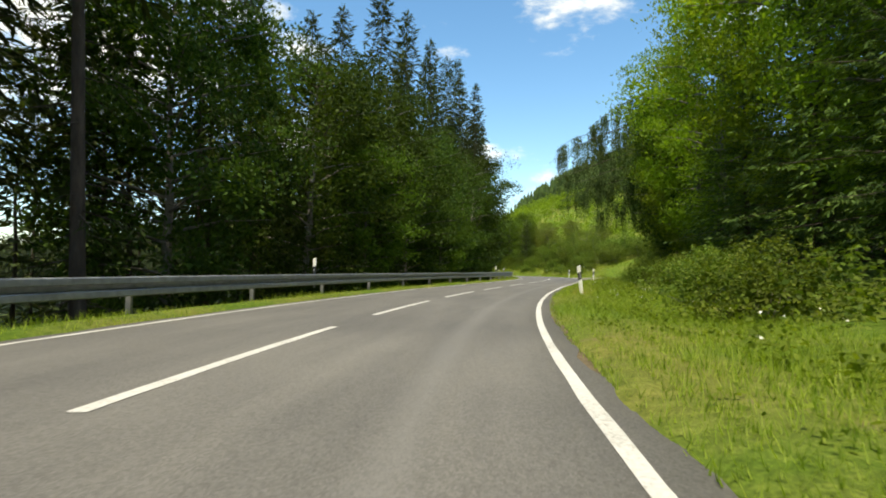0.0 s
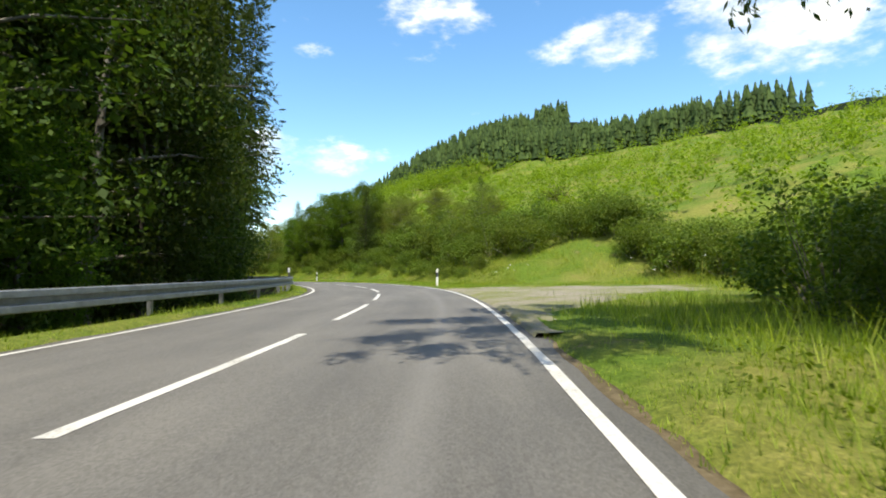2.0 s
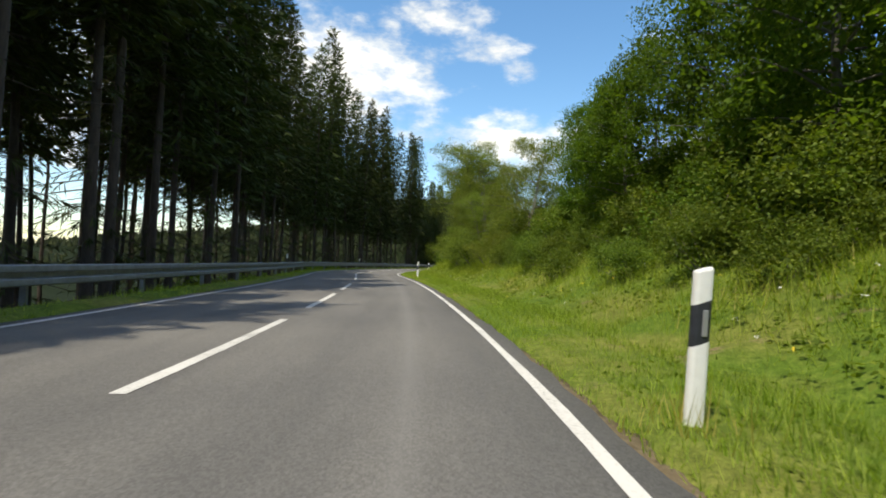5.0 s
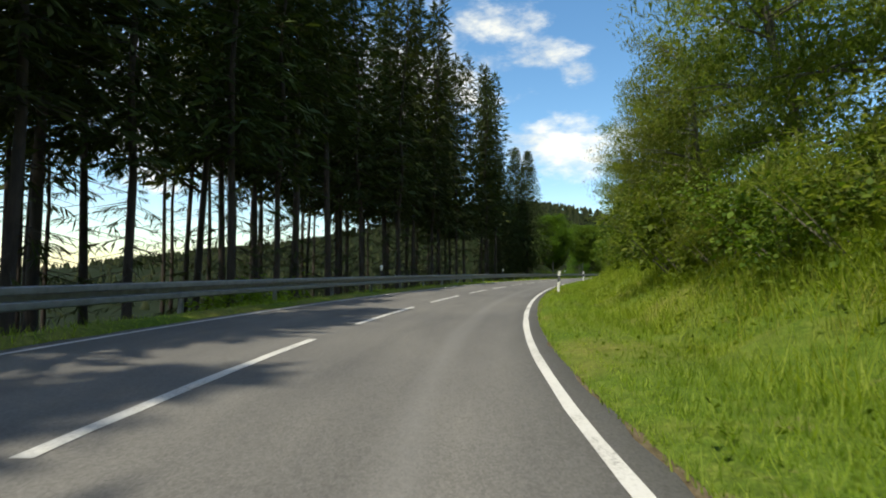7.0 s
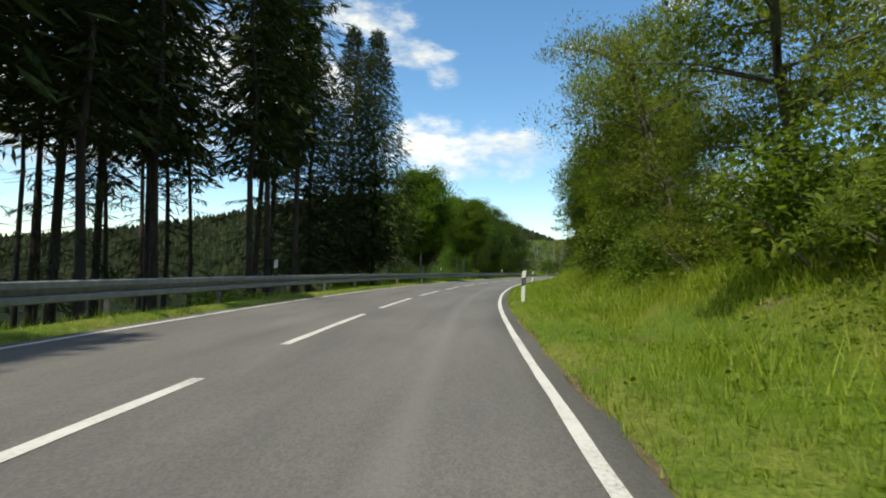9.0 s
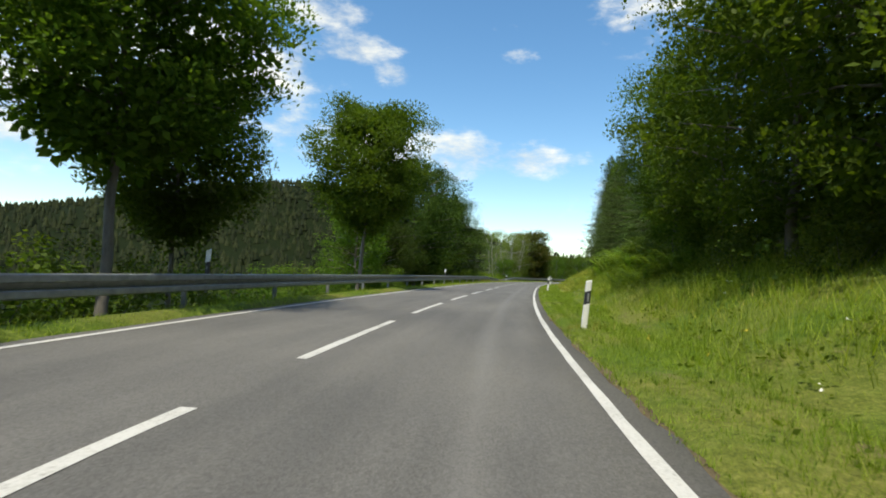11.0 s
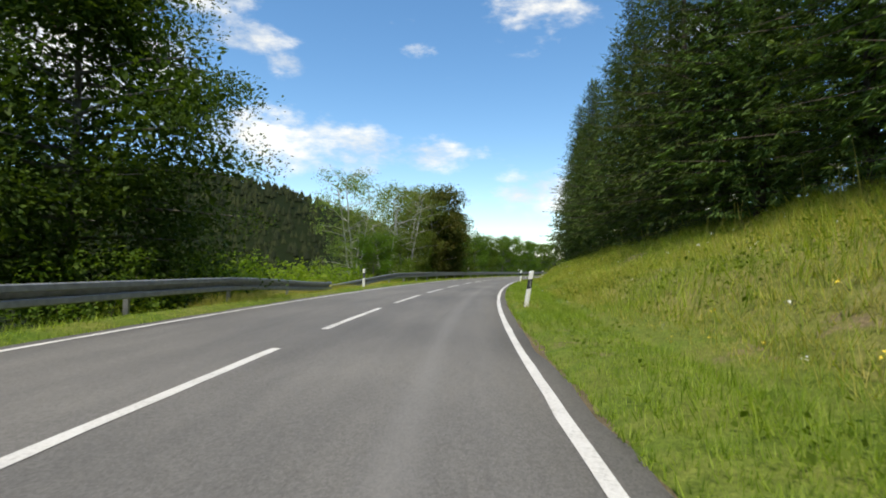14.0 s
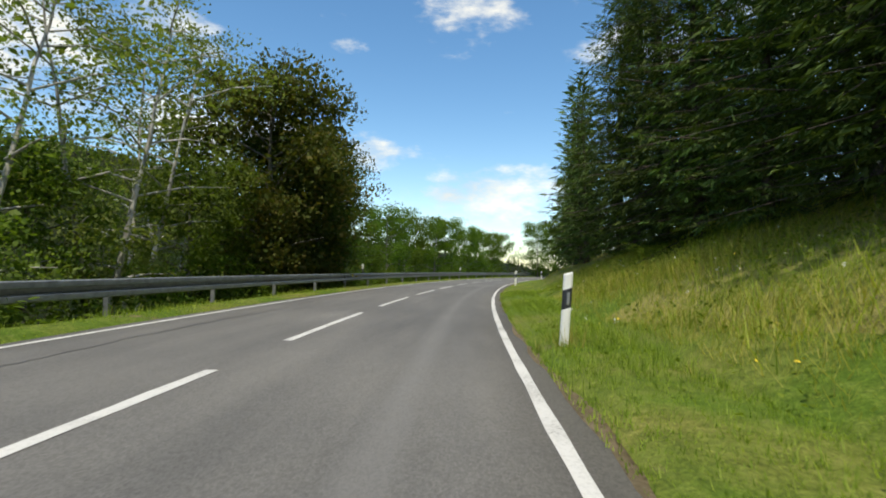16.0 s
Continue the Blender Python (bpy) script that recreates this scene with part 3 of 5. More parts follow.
class Parts:
    """Collects pieces into one list of verts and faces."""

    def __init__(self):
        self.v, self.f = [], []

    def add(self, v, f):
        o = len(self.v)
        self.v += [tuple(p) for p in v]
        self.f += [tuple(i + o for i in q) for q in f]


def unit(a):
    return a / np.maximum(np.linalg.norm(a, axis=1, keepdims=True), 1e-6)


def blades(base, direction, length, width, normal_rand, rg, fold=0.0):
    """Leaf-shaped quads: a base, two sides and a tip."""
    n = len(base)
    direction = unit(direction)
    side = unit(np.cross(direction, rg.normal(0, 1, (n, 3)) * normal_rand + np.array([0, 0, 1.0])))
    up = np.cross(side, direction)
    L, Wd = np.reshape(length, (-1, 1)), np.reshape(width, (-1, 1))
    m = base + direction * L * 0.45 + up * L * fold
    v = np.stack([base, m - side * Wd / 2, base + direction * L, m + side * Wd / 2], 1)
    return v.reshape(-1, 3), np.arange(4 * n).reshape(-1, 4)


def leaf_cloud(centres, radii, per, size, rg, squash=0.75, aspect=0.62, rise=-0.3):
    """Leaves scattered in clumps, thicker towards the outside of each clump."""
    n = len(centres) * per
    c = np.repeat(centres, per, 0)
    r = np.repeat(radii, per)[:, None]
    off = unit(rg.normal(0, 1, (n, 3)))
    off *= rg.random((n, 1)) ** 0.4
    flat = off * np.array([1, 1, squash])
    p = c + flat * r
    direction = flat + rg.normal(0, 0.7, (n, 3))
    direction[:, 2] = direction[:, 2] * 0.6 + rise
    sz = size * (0.65 + 0.7 * rg.random(n))
    return blades(p, direction, sz, sz * aspect, 0.5, rg, 0.06)


def both(a, b):
    """Two sets of leaves as one."""
    return np.concatenate([a[0], b[0]]), np.concatenate([a[1], b[1] + len(a[0])])


def leafage(name, leaves, material):
    return mesh(name, leaves[0], leaves[1], material)


def tree_root(name, trunk, limbs, crown, label, category, group=""):
    root = new(name)
    child("trunk", trunk, root)
    tagged(child("branchwork", limbs, root), kind="stuff")
    child("crown", crown, root)
    return tagged(root, label, category, group)


def broadleaf(name, H, R, base, clumps, per, size, seed, leaf, bark, label, category="tree", trunk_r=0.16, group="", top=0.5, stems=1, fill=0.5, layered=False, aspect=0.62, rise=-0.3, inner=1.0):
    """A broad-leaved tree: trunk and limbs, and a crown of leaf clumps with gaps."""
    rg = np.random.default_rng(seed)
    wood, bole = Parts(), Parts()
    cen = []
    for k in range(stems):
        lean = rg.normal(0, 0.03 if stems == 1 else 0.12, 2)
        n = 9
        pts = [(lean[0] * H * (i / n) + rg.normal(0, 0.04) * (i > 0), lean[1] * H * (i / n) + rg.normal(0, 0.04) * (i > 0), H * 0.92 * i / n - 0.15) for i in range(n + 1)]
        rad = [trunk_r * (1.25 if i == 0 else 1) * (1 - 0.9 * i / n) + 0.012 for i in range(n + 1)]
        (wood if k else bole).add(*tube(pts, rad, 8))
        limbs = int(clumps / 6 / stems) + 4
        for i in range(limbs):
            u = (i + rg.random()) / limbs
            h = base + (H * 0.97 - base) * u
            j = min(int(h / (H * 0.92) * n), n - 1)
            st = Vector(pts[j]) * 0.5 + Vector(pts[min(j + 1, n)]) * 0.5
            st.z = min(h, H * 0.9)
            az = i * 2.4 + rg.random() * 0.8
            w = (u - top)
            prof = math.sqrt(max(0.05, 1 - (w / (top if w < 0 else 1 - top + 0.04)) ** 2))
            ln = R * prof * (0.78 + 0.28 * rg.random())
            rise = (0.25 + 0.55 * u) * ln * (0.3 if layered else 1)
            mid = st + Vector((math.cos(az) * ln * 0.5, math.sin(az) * ln * 0.5, rise * 0.35))
            end = st + Vector((math.cos(az) * ln, math.sin(az) * ln, rise * 0.55 - 0.05 * ln))
            wood.add(*tube([st, mid, end], [0.012 + trunk_r * 0.32 * (1 - 0.6 * u), 0.01 + trunk_r * 0.16, 0.006], 5))
            for q in range(6):
                a = rg.random() ** fill * 0.85 + 0.2
                p = st.lerp(end, a) + Vector(np.clip(rg.normal(0, 1, 3), -1.6, 1.6)) * (0.11 * ln + 0.12)
                p.z += 0.1 * ln * (1 - a) - (0.12 * ln * a * a if layered else 0)
                cen.append(p)
    cen = np.array([tuple(p) for p in cen])
    core = cen * np.array([0.8, 0.8, 0.97])
    core = core[rg.permutation(len(core))[:max(40, int(clumps * 0.8))]]
    cen[:, 2] = np.clip(cen[:, 2], max(0.25, base), H * 0.98)
    cen = cen[rg.permutation(len(cen))[:max(clumps, 8)]] if len(cen) > clumps else cen
    rad = (0.16 * R + 0.27) * (0.55 + 0.8 * rg.random(len(cen)))
    leaves = both(leaf_cloud(cen, rad * (1.25 if layered else 1), per, size, rg, 0.45 if layered else 0.62, aspect, rise),
                  leaf_cloud(core, np.full(len(core), 0.13 * R + 0.35), int((64 if R > 4 else 48) * inner), min(size * 2.2, 0.24) if aspect > 0.3 else 0.15, rg, 0.75, 0.6))
    return tree_root(name, mesh(name + "_trunk", bole.v, bole.f, bark, True), mesh(name + "_branches", wood.v, wood.f, bark, True), leafage(name + "_crown", leaves, leaf), label, category, group)


def conifer(name, H, R, base, seed, needle, bark, label, whorl=0.5, arms=6, trunk_r=0.17, spray=0.42, droop=0.35, dead=0, group="", curtain=0.0, fine=False, fill=0, fill_len=1.0):
    """A spruce or larch: straight trunk, whorls of drooping boughs set with needle sprays."""
    rg = np.random.default_rng(seed)
    wood, bole = Parts(), Parts()
    n = 8
    bole.add(*tube([(rg.normal(0, 0.02) * i, rg.normal(0, 0.02) * i, H * i / n - 0.2) for i in range(n + 1)],
                   [trunk_r * (1.2 if i == 0 else 1) * (1 - i / n * 0.95) + 0.01 for i in range(n + 1)], 8))
    B, D, LN, WD = [], [], [], []
    z = base
    while z < H - 0.3:
        u = (z - base) / (H - base)
        k = arms if u < 0.9 else 4
        for i in range(k):
            az = 2 * math.pi * (i + rg.random() * 0.7) / k + z * 1.7
            ln = R * ((1 - u) ** 0.8 * 0.95 + 0.05) * ((0.5 + 0.65 * rg.random()) if fine else (0.65 + 0.5 * rg.random()))
            if u < 0.12:
                ln *= 0.7 + 2.5 * u
            zz = z + rg.normal(0, 0.12)
            dirx, diry = math.cos(az), math.sin(az)
            slope = 0.35 * u - droop * (1 - u) + rg.normal(0, 0.08)
            m = max(3, int(ln / (spray * (0.24 if fine else 0.42))))
            a = (np.arange(m) + rg.random(m)) / m
            bx = np.stack([dirx * ln * a, diry * ln * a, zz + slope * ln * a + 0.16 * ln * a * a - (1 - a) * 0], 1)
            if ln > 0.9:
                wood.add(*tube([(0, 0, zz), tuple(bx[-1])], [0.008 + 0.006 * ln, 0.004], 3))
            for sgn in (-1, 1):
                ang = az + sgn * (0.35 + 0.85 * rg.random(m))
                l2 = spray * (0.55 + 0.7 * rg.random(m)) * (0.5 + 0.8 * (1 - a)) * (0.6 + 0.25 * ln) * (0.62 if fine else 1.0)
                dv = np.stack([np.cos(ang), np.sin(ang), 0.25 - 1.1 * rg.random(m) - curtain * rg.random(m)], 1)
                B.append(bx), D.append(dv), LN.append(l2), WD.append(l2 * 0.17)
                if fine:
                    dv2 = dv + rg.normal(0, 0.35, (m, 3))
                    B.append(bx + rg.normal(0, 0.05, (m, 3))), D.append(dv2), LN.append(l2 * 0.8), WD.append(l2 * 0.2)
            tipd = np.array([[dirx, diry, 0.1 + slope]])
            B.append(bx[-1:]), D.append(tipd), LN.append(np.array([spray])), WD.append(np.array([spray * 0.35]))
        if fill:
            reach = R * ((1 - u) ** 0.8 * 0.95 + 0.05) * (0.55 + 0.45 * min(1.0, u * 6))
            az = rg.random(fill) * 6.283
            rr = reach * (0.15 + 0.75 * rg.random(fill))
            l2 = fill_len * (0.55 + 0.55 * rg.random(fill)) * (0.5 + 0.6 * (1 - u))
            root = np.stack([np.cos(az) * rr, np.sin(az) * rr, z + whorl * rg.random(fill) - droop * rr * 0.5], 1)
            axis = unit(np.stack([np.cos(az + rg.normal(0, 0.5, fill)), np.sin(az + rg.normal(0, 0.5, fill)), -0.3 - 0.7 * rg.random(fill)], 1))
            across = unit(np.cross(axis, np.array([0, 0, 1.0])))
            for k, (along, turn, part_len) in enumerate(((0.0, 0.0, 1.0), (0.1, 0.75, 0.62), (0.1, -0.75, 0.62), (0.4, 0.7, 0.5), (0.4, -0.7, 0.5))):
                B.append(root + axis * (l2 * along)[:, None])
                D.append(axis + across * turn + rg.normal(0, 0.12, (fill, 3)) - np.array([0, 0, 0.12 * (k > 0)]))
                LN.append(l2 * part_len), WD.append(l2 * 0.13)
        z += whorl * (0.75 + 0.5 * rg.random()) * (1 - 0.35 * u)
    for i in range(3):
        B.append(np.array([[0, 0, H - 0.35]])), D.append(np.array([[rg.normal(0, .2), rg.normal(0, .2), 1.0]])), LN.append(np.array([0.7])), WD.append(np.array([0.12]))
    for i in range(dead):
        zz = rg.random() * (base - 0.8) + 0.9
        az, ln = rg.random() * 6.28, 0.5 + 1.5 * rg.random()
        wood.add(*tube([(0, 0, zz), (math.cos(az) * ln, math.sin(az) * ln, zz - 0.25 * ln)], [0.016, 0.005], 3))
        if zz > 1.6 and i % 2:
            m = 14
            a = 0.3 + 0.7 * rg.random(m)
            B.append(np.stack([math.cos(az) * ln * a, math.sin(az) * ln * a, zz - 0.25 * ln * a], 1))
            D.append(np.stack([math.cos(az) + rg.normal(0, 0.6, m), math.sin(az) + rg.normal(0, 0.6, m), -0.5 - 0.7 * rg.random(m)], 1))
            LN.append(0.25 + 0.3 * rg.random(m)), WD.append(np.full(m, 0.04))
    B, D, LN, WD = np.concatenate(B), np.concatenate(D), np.concatenate(LN), np.concatenate(WD)
    leaves = blades(B, D, LN, WD, 0.5, rg, 0.04)
    return tree_root(name, mesh(name + "_trunk", bole.v, bole.f, bark, True), mesh(name + "_branches", wood.v, wood.f, bark, True), leafage(name + "_crown", leaves, needle), label, "tree", group)


def shrub(name, H, R, clumps, per, size, seed, leaf, label, category="bush", group="", aspect=0.62, rise=-0.3):
    """A bush: several thin stems and leaf clumps with an uneven outline down to the ground."""
    rg = np.random.default_rng(seed)
    wood = Parts()
    cen = []
    for i in range(clumps):
        az, rr = rg.random() * 6.283, R * rg.random() ** 0.5
        top = H * (1 - 0.55 * (rr / R) ** 2) * (0.75 + 0.35 * rg.random())
        p = (math.cos(az) * rr, math.sin(az) * rr, max(0.12, top * (0.15 + 0.85 * rg.random() ** 0.6)))
        cen.append(p)
        if i % 3 == 0:
            wood.add(*tube([(p[0] * 0.25, p[1] * 0.25, -0.1), (p[0] * 0.7, p[1] * 0.7, p[2] * 0.6), p], [0.025, 0.014, 0.005], 3))
    cen = np.array(cen)
    leaves = both(leaf_cloud(cen, (0.16 + 0.16 * R) * (0.7 + 0.6 * rg.random(len(cen))), per, size, rg, 0.7, aspect, rise),
                  leaf_cloud(cen * 0.7, np.full(len(cen), 0.25 + 0.14 * R), 18, min(max(size * 2.0, 0.18), 0.22) if aspect > 0.3 else 0.15, rg, 0.75, 0.55))
    root = new(name)
    tagged(child("stemwork", mesh(name + "_stems", wood.v, wood.f, M_BARK_GREY), root), kind="stuff")
    child("foliage", leafage(name + "_foliage", leaves, leaf), root)
    return tagged(root, label, category, group)


def join_wood(name, template, places, seed, label):
    """Many copies of a tree joined into one piece of woodland."""
    rg = np.random.default_rng(seed)
    V, F, MI, mats, o = [], [], [], [], 0
    for ch in template.children:
        me = ch.data
        co = np.empty(3 * len(me.vertices), np.float32)
        me.vertices.foreach_get("co", co)
        co = co.reshape(-1, 3)
        fv = np.empty(len(me.loops), np.int32)
        me.loops.foreach_get("vertex_index", fv)
        fv = fv.reshape(-1, 4)
        mats.append(me.materials[0])
        r2 = np.random.default_rng(seed)
        for pl in places:
            k, a = pl[2] * (0.9 + 0.2 * r2.random()), r2.random() * 6.283
            x, y = plan(pl[0], pl[1])
            p = co * k
            V.append(np.stack([p[:, 0] * math.cos(a) - p[:, 1] * math.sin(a) + x, p[:, 0] * math.sin(a) + p[:, 1] * math.cos(a) + y, p[:, 2] + gz(pl[0], pl[1])], 1))
            F.append(fv + o)
            MI.append(np.full(len(fv), len(mats) - 1, np.int32))
            o += len(co)
    me = mesh(name, np.concatenate(V), np.concatenate(F))
    for m in mats:
        me.materials.append(m)
    me.polygons.foreach_set("material_index", np.concatenate(MI))
    tagged(new(name, me), label, "wood", kind="stuff")


def put(template, places, seed, smin=0.85, smax=1.15, first=True):
    """Places the template and its copies at (s, d) with turned and slightly scaled poses."""
    rg = np.random.default_rng(seed)
    for i, pl in enumerate(places):
        s, d = pl[0], pl[1]
        k = pl[2] if len(pl) > 2 else smin + (smax - smin) * rg.random()
        x, y = plan(s, d)
        m = pose(float(x), float(y), gz(s, d) - 0.05, rg.normal(0, 1.2), rg.normal(0, 1.2), rg.random() * 360) @ Matrix.Diagonal((k, k, k * (0.94 + 0.12 * rg.random()), 1))
        if i == 0 and first:
            template.matrix_basis = m
        else:
            copy_thing(template, m)


# ---- road furniture ----


def make_guardrail(s0, s1, d, low_start=(1, 0), low_end=(1, 0), label=""):
    """A W-beam rail on posts; low_start and low_end are the length and depth of a sinking end."""
    root = new("guardrail")
    off = d if callable(d) else (lambda s: d)
    prof = [(0.012, -0.165), (0.03, -0.172), (0.078, -0.160), (0.087, -0.150), (0.088, -0.100), (0.086, -0.062), (0.076, -0.052), (-0.030, -0.046), (-0.036, -0.038),
            (-0.036, 0.038), (-0.030, 0.046), (0.076, 0.052), (0.086, 0.062), (0.088, 0.100), (0.087, 0.150), (0.078, 0.160), (0.03, 0.172), (0.012, 0.165)]

    def zc(s):
        return 0.535 - low_end[1] * float(smooth(s1 - low_end[0], s1, s)) - low_start[1] * float(smooth(s0 + low_start[0], s0, s))
    n = int((s1 - s0) / 4)
    post_prof = [(-0.05, -0.03), (-0.05, 0.03), (-0.044, 0.03), (-0.044, -0.024), (0.044, -0.024), (0.044, 0.03), (0.05, 0.03), (0.05, -0.03)]
    for i in range(n):
        a, b = s0 + i * 4, s0 + i * 4 + 4.12
        ss = np.linspace(a, b, 5)
        lap = 0.004 if i % 2 else 0.0
        v = []
        for side in (0, 1):
            for s in ss:
                for px, pz in prof:
                    x, y = plan(s, off(s) + px + lap - side * 0.004)
                    v.append((float(x), float(y), zc(s) + pz))
        P = len(prof)
        f = []
        for side in (0, 1):
            o = side * 5 * P
            for r in range(4):
                for c in range(P - 1):
                    q = (o + r * P + c, o + r * P + c + 1, o + (r + 1) * P + c + 1, o + (r + 1) * P + c)
                    f.append(q if side else q[::-1])
        for r in range(4):
            for c in (0, P - 1):
                f.append((r * P + c, (r + 1) * P + c, 5 * P + (r + 1) * P + c, 5 * P + r * P + c))
        child("beam", mesh("beam", v, f, M_METAL), root)
        # post and spacer
        s = a + 0.06
        x, y = plan(s, off(s) - 0.13)
        h = zc(s) + 0.10
        g = gz(s, off(s) - 0.1) - 0.3
        if h - g > 0.4:
            m = Matrix.Rotation(radians(heading(s)), 4, "Z")
            v = [m @ Vector((px, py, z)) + Vector((float(x), float(y), 0)) for z in (g, h) for px, py in post_prof]
            f = [(k, (k + 1) % 8, 8 + (k + 1) % 8, 8 + k) for k in range(8)] + [(0, 1, 2, 3), (8, 9, 10, 11), (12, 13, 14, 15), (0, 3, 4, 7), (4, 5, 6, 7), (8, 11, 12, 15)]
            post = child("post", mesh("rail_post", v, f, M_METAL), root)
            bx, by = plan(s, off(s) - 0.05)
            v, f = tube([(float(x), float(y), zc(s)), (float(bx), float(by), zc(s))], [0.03, 0.03], 6)
            child("spacer", mesh("spacer", v, f, M_METAL), post)
            hx, hy = plan(s, off(s) - 0.036)
            hx2, hy2 = plan(s, off(s) - 0.018)
            v, f = tube([(float(hx), float(hy), zc(s)), (float(hx2), float(hy2), zc(s))], [0.019, 0.016], 6)
            f.append(tuple(range(6, 12)))
            child("bolt", mesh("bolt", v, f, M_METAL), post)
    return tagged(root, label, "guardrail")


def post_ring(z, w, dpt, slant=0.0):
    """Rounded-triangle cross-section of a delineator post at height z; the face to the traffic is -y."""
    out = []
    for k in range(20):
        a = 2 * math.pi * k / 20
        x, y = math.cos(a), math.sin(a)
        px = w / 2 * math.copysign(abs(x) ** 0.6, x)
        py = dpt / 2 * math.copysign(abs(y) ** 0.75, y)
        px *= 1 - 0.35 * max(0, y)
        out.append((px, py, z + slant * px))
    return out


def loft(rings, cap=True):
    v = [p for r in rings for p in r]
    n = len(rings[0])
    f = [(i * n + k, i * n + (k + 1) % n, (i + 1) * n + (k + 1) % n, (i + 1) * n + k) for i in range(len(rings) - 1) for k in range(n)]
    if cap:
        f += [tuple(range(n))[::-1], tuple(range((len(rings) - 1) * n, len(rings) * n))]
    return v, f


def delineator(name, label, tall=1.0, low=-0.15, category="delineator post"):
    root = new(name)
    w, dp = 0.12, 0.085
    sl = 0.4
    body = loft([post_ring(low, w, dp), post_ring(tall - 0.47, w, dp, sl)])
    child("shaft", mesh("shaft", *body, M_WHITE), root)
    band = child("black_band", mesh("black_band", *loft([post_ring(tall - 0.47, w, dp, sl), post_ring(tall - 0.22, w, dp, sl)]), M_BLACK), root, "slanted black band")
    top = [post_ring(tall - 0.22, w, dp, sl), post_ring(tall - 0.035, w, dp, 0.25), [(x * 0.93, y * 0.9, z + 0.012) for x, y, z in post_ring(tall - 0.035, w, dp, 0.25)], [(x * 0.8, y * 0.75, z + 0.018) for x, y, z in post_ring(tall - 0.035, w, dp, 0.25)]]
    child("head", mesh("head", *loft(top), M_WHITE), root)
    bm = bmesh.new()
    bmesh.ops.create_cube(bm, size=1)
    bmesh.ops.scale(bm, vec=(0.034, 0.012, 0.16), verts=bm.verts)
    bmesh.ops.bevel(bm, geom=bm.edges[:], offset=0.004, segments=1, affect="EDGES")
    bmesh.ops.translate(bm, vec=(0.012, -dp / 2 - 0.001, tall - 0.345), verts=bm.verts)
    me = bpy.data.meshes.new("reflector")
    bm.to_mesh(me)
    bm.free()
    me.materials.append(M_REFLECT)
    child("reflector", me, band, "pale rectangular reflector")
    return tagged(root, label, category, "delineator posts along the road")


make_guardrail(-42.5, 273.7, -4.05, low_end=(9, 0.3), label="weathered galvanised steel guardrail with a lowered end")
make_guardrail(273.5, 386, lambda s: -4.35 - 0.6 * smooth(286, 274, s), low_start=(15, 0.55), label="weathered galvanised steel guardrail above the valley")

post_verge = delineator("delineator_post", "white plastic delineator post with a slanted black band in the grass")
RIGHT_POSTS = [(-24, 3.75, 0, 0), (11.0, 4.15, 3, -6), (35.9, 4.1, 1, 2), (63.1, 3.7, -2, 2), (91.8, 3.68, 0, 2.5), (121.5, 3.75, 0, 1), (151.8, 3.75, 0, 3), (181, 3.7, 0, 2),
               (210.2, 3.68, 0, 4), (238.0, 3.85, 0, 3), (265.7, 3.66, 2, 8), (294.6, 3.66, 0, 3), (323, 3.7, 0, 2), (352, 3.7, 0, 0)]
for i, (s, d, rx, ry) in enumerate(RIGHT_POSTS):
    x, y = plan(s, d)
    m = pose(float(x), float(y), max(gz(s, d), 0.0) - 0.02, rx, ry, heading(s))
    if i == 0:
        post_verge.matrix_basis = m
    else:
        twin = copy_thing(post_verge, m)
        if s == 238.0:
            bm = bmesh.new()
            bmesh.ops.create_uvsphere(bm, u_segments=12, v_segments=6, radius=0.5)
            bmesh.ops.scale(bm, vec=(0.05, 0.07, 0.035), verts=bm.verts)
            bmesh.ops.translate(bm, vec=(0.022, 0.0, 0.982), verts=bm.verts)
            me = bpy.data.meshes.new("cap")
            bm.to_mesh(me)
            bm.free()
            me.materials.append(M_FLOWER_Y)
            child("cap", me, twin, "small amber cap")
x, y = plan(277.7, -3.75)
copy_thing(post_verge, pose(float(x), float(y), -0.03, 0, 0, heading(278)))


def rail_marker():
    """A marker standing on a rail post: bracket, black foot with a small reflector, white head."""
    root = new("rail_marker")
    w, dp, sl = 0.115, 0.07, 0.3
    child("bracket", mesh("bracket", *loft([post_ring(0.3, 0.05, 0.03), post_ring(0.74, 0.05, 0.03)]), M_METAL), root, "grey steel bracket")
    foot = child("black_foot", mesh("black_foot", *loft([post_ring(0.70, w * 0.9, dp), post_ring(0.95, w * 0.9, dp, sl)]), M_BLACK), root, "black lower half")
    child("reflector", mesh("marker_reflector", *loft([[(x, y - dp / 2 - 0.004, z) for x, y, z in post_ring(h, 0.04, 0.012)] for h in (0.80, 0.87)]), M_REFLECT), foot, "small pale reflector")
    top = [post_ring(0.95, w, dp, sl), post_ring(1.20, w, dp, 0.25), [(x * 0.93, y * 0.9, z + 0.012) for x, y, z in post_ring(1.20, w, dp, 0.25)]]
    child("head", mesh("marker_head", *loft(top), M_WHITE), root)
    return tagged(root, "white marker with a black foot on the guardrail", "delineator post", "markers on the guardrail")


post_rail = rail_marker()
for i, s in enumerate([-22, 9, 40, 66.8, 96.5, 122, 150.8, 181, 210.3, 241.8, 316.5, 346]):
    d = -4.18 if s < 274 else -4.48
    x, y = plan(s, d)
    m = pose(float(x), float(y), 0.0, 0, 0.5, heading(s))
    if i == 0:
        post_rail.matrix_basis = m
    else:
        copy_thing(post_rail, m)

# ---- trees and bushes: valley side ----
rg = np.random.default_rng(21)


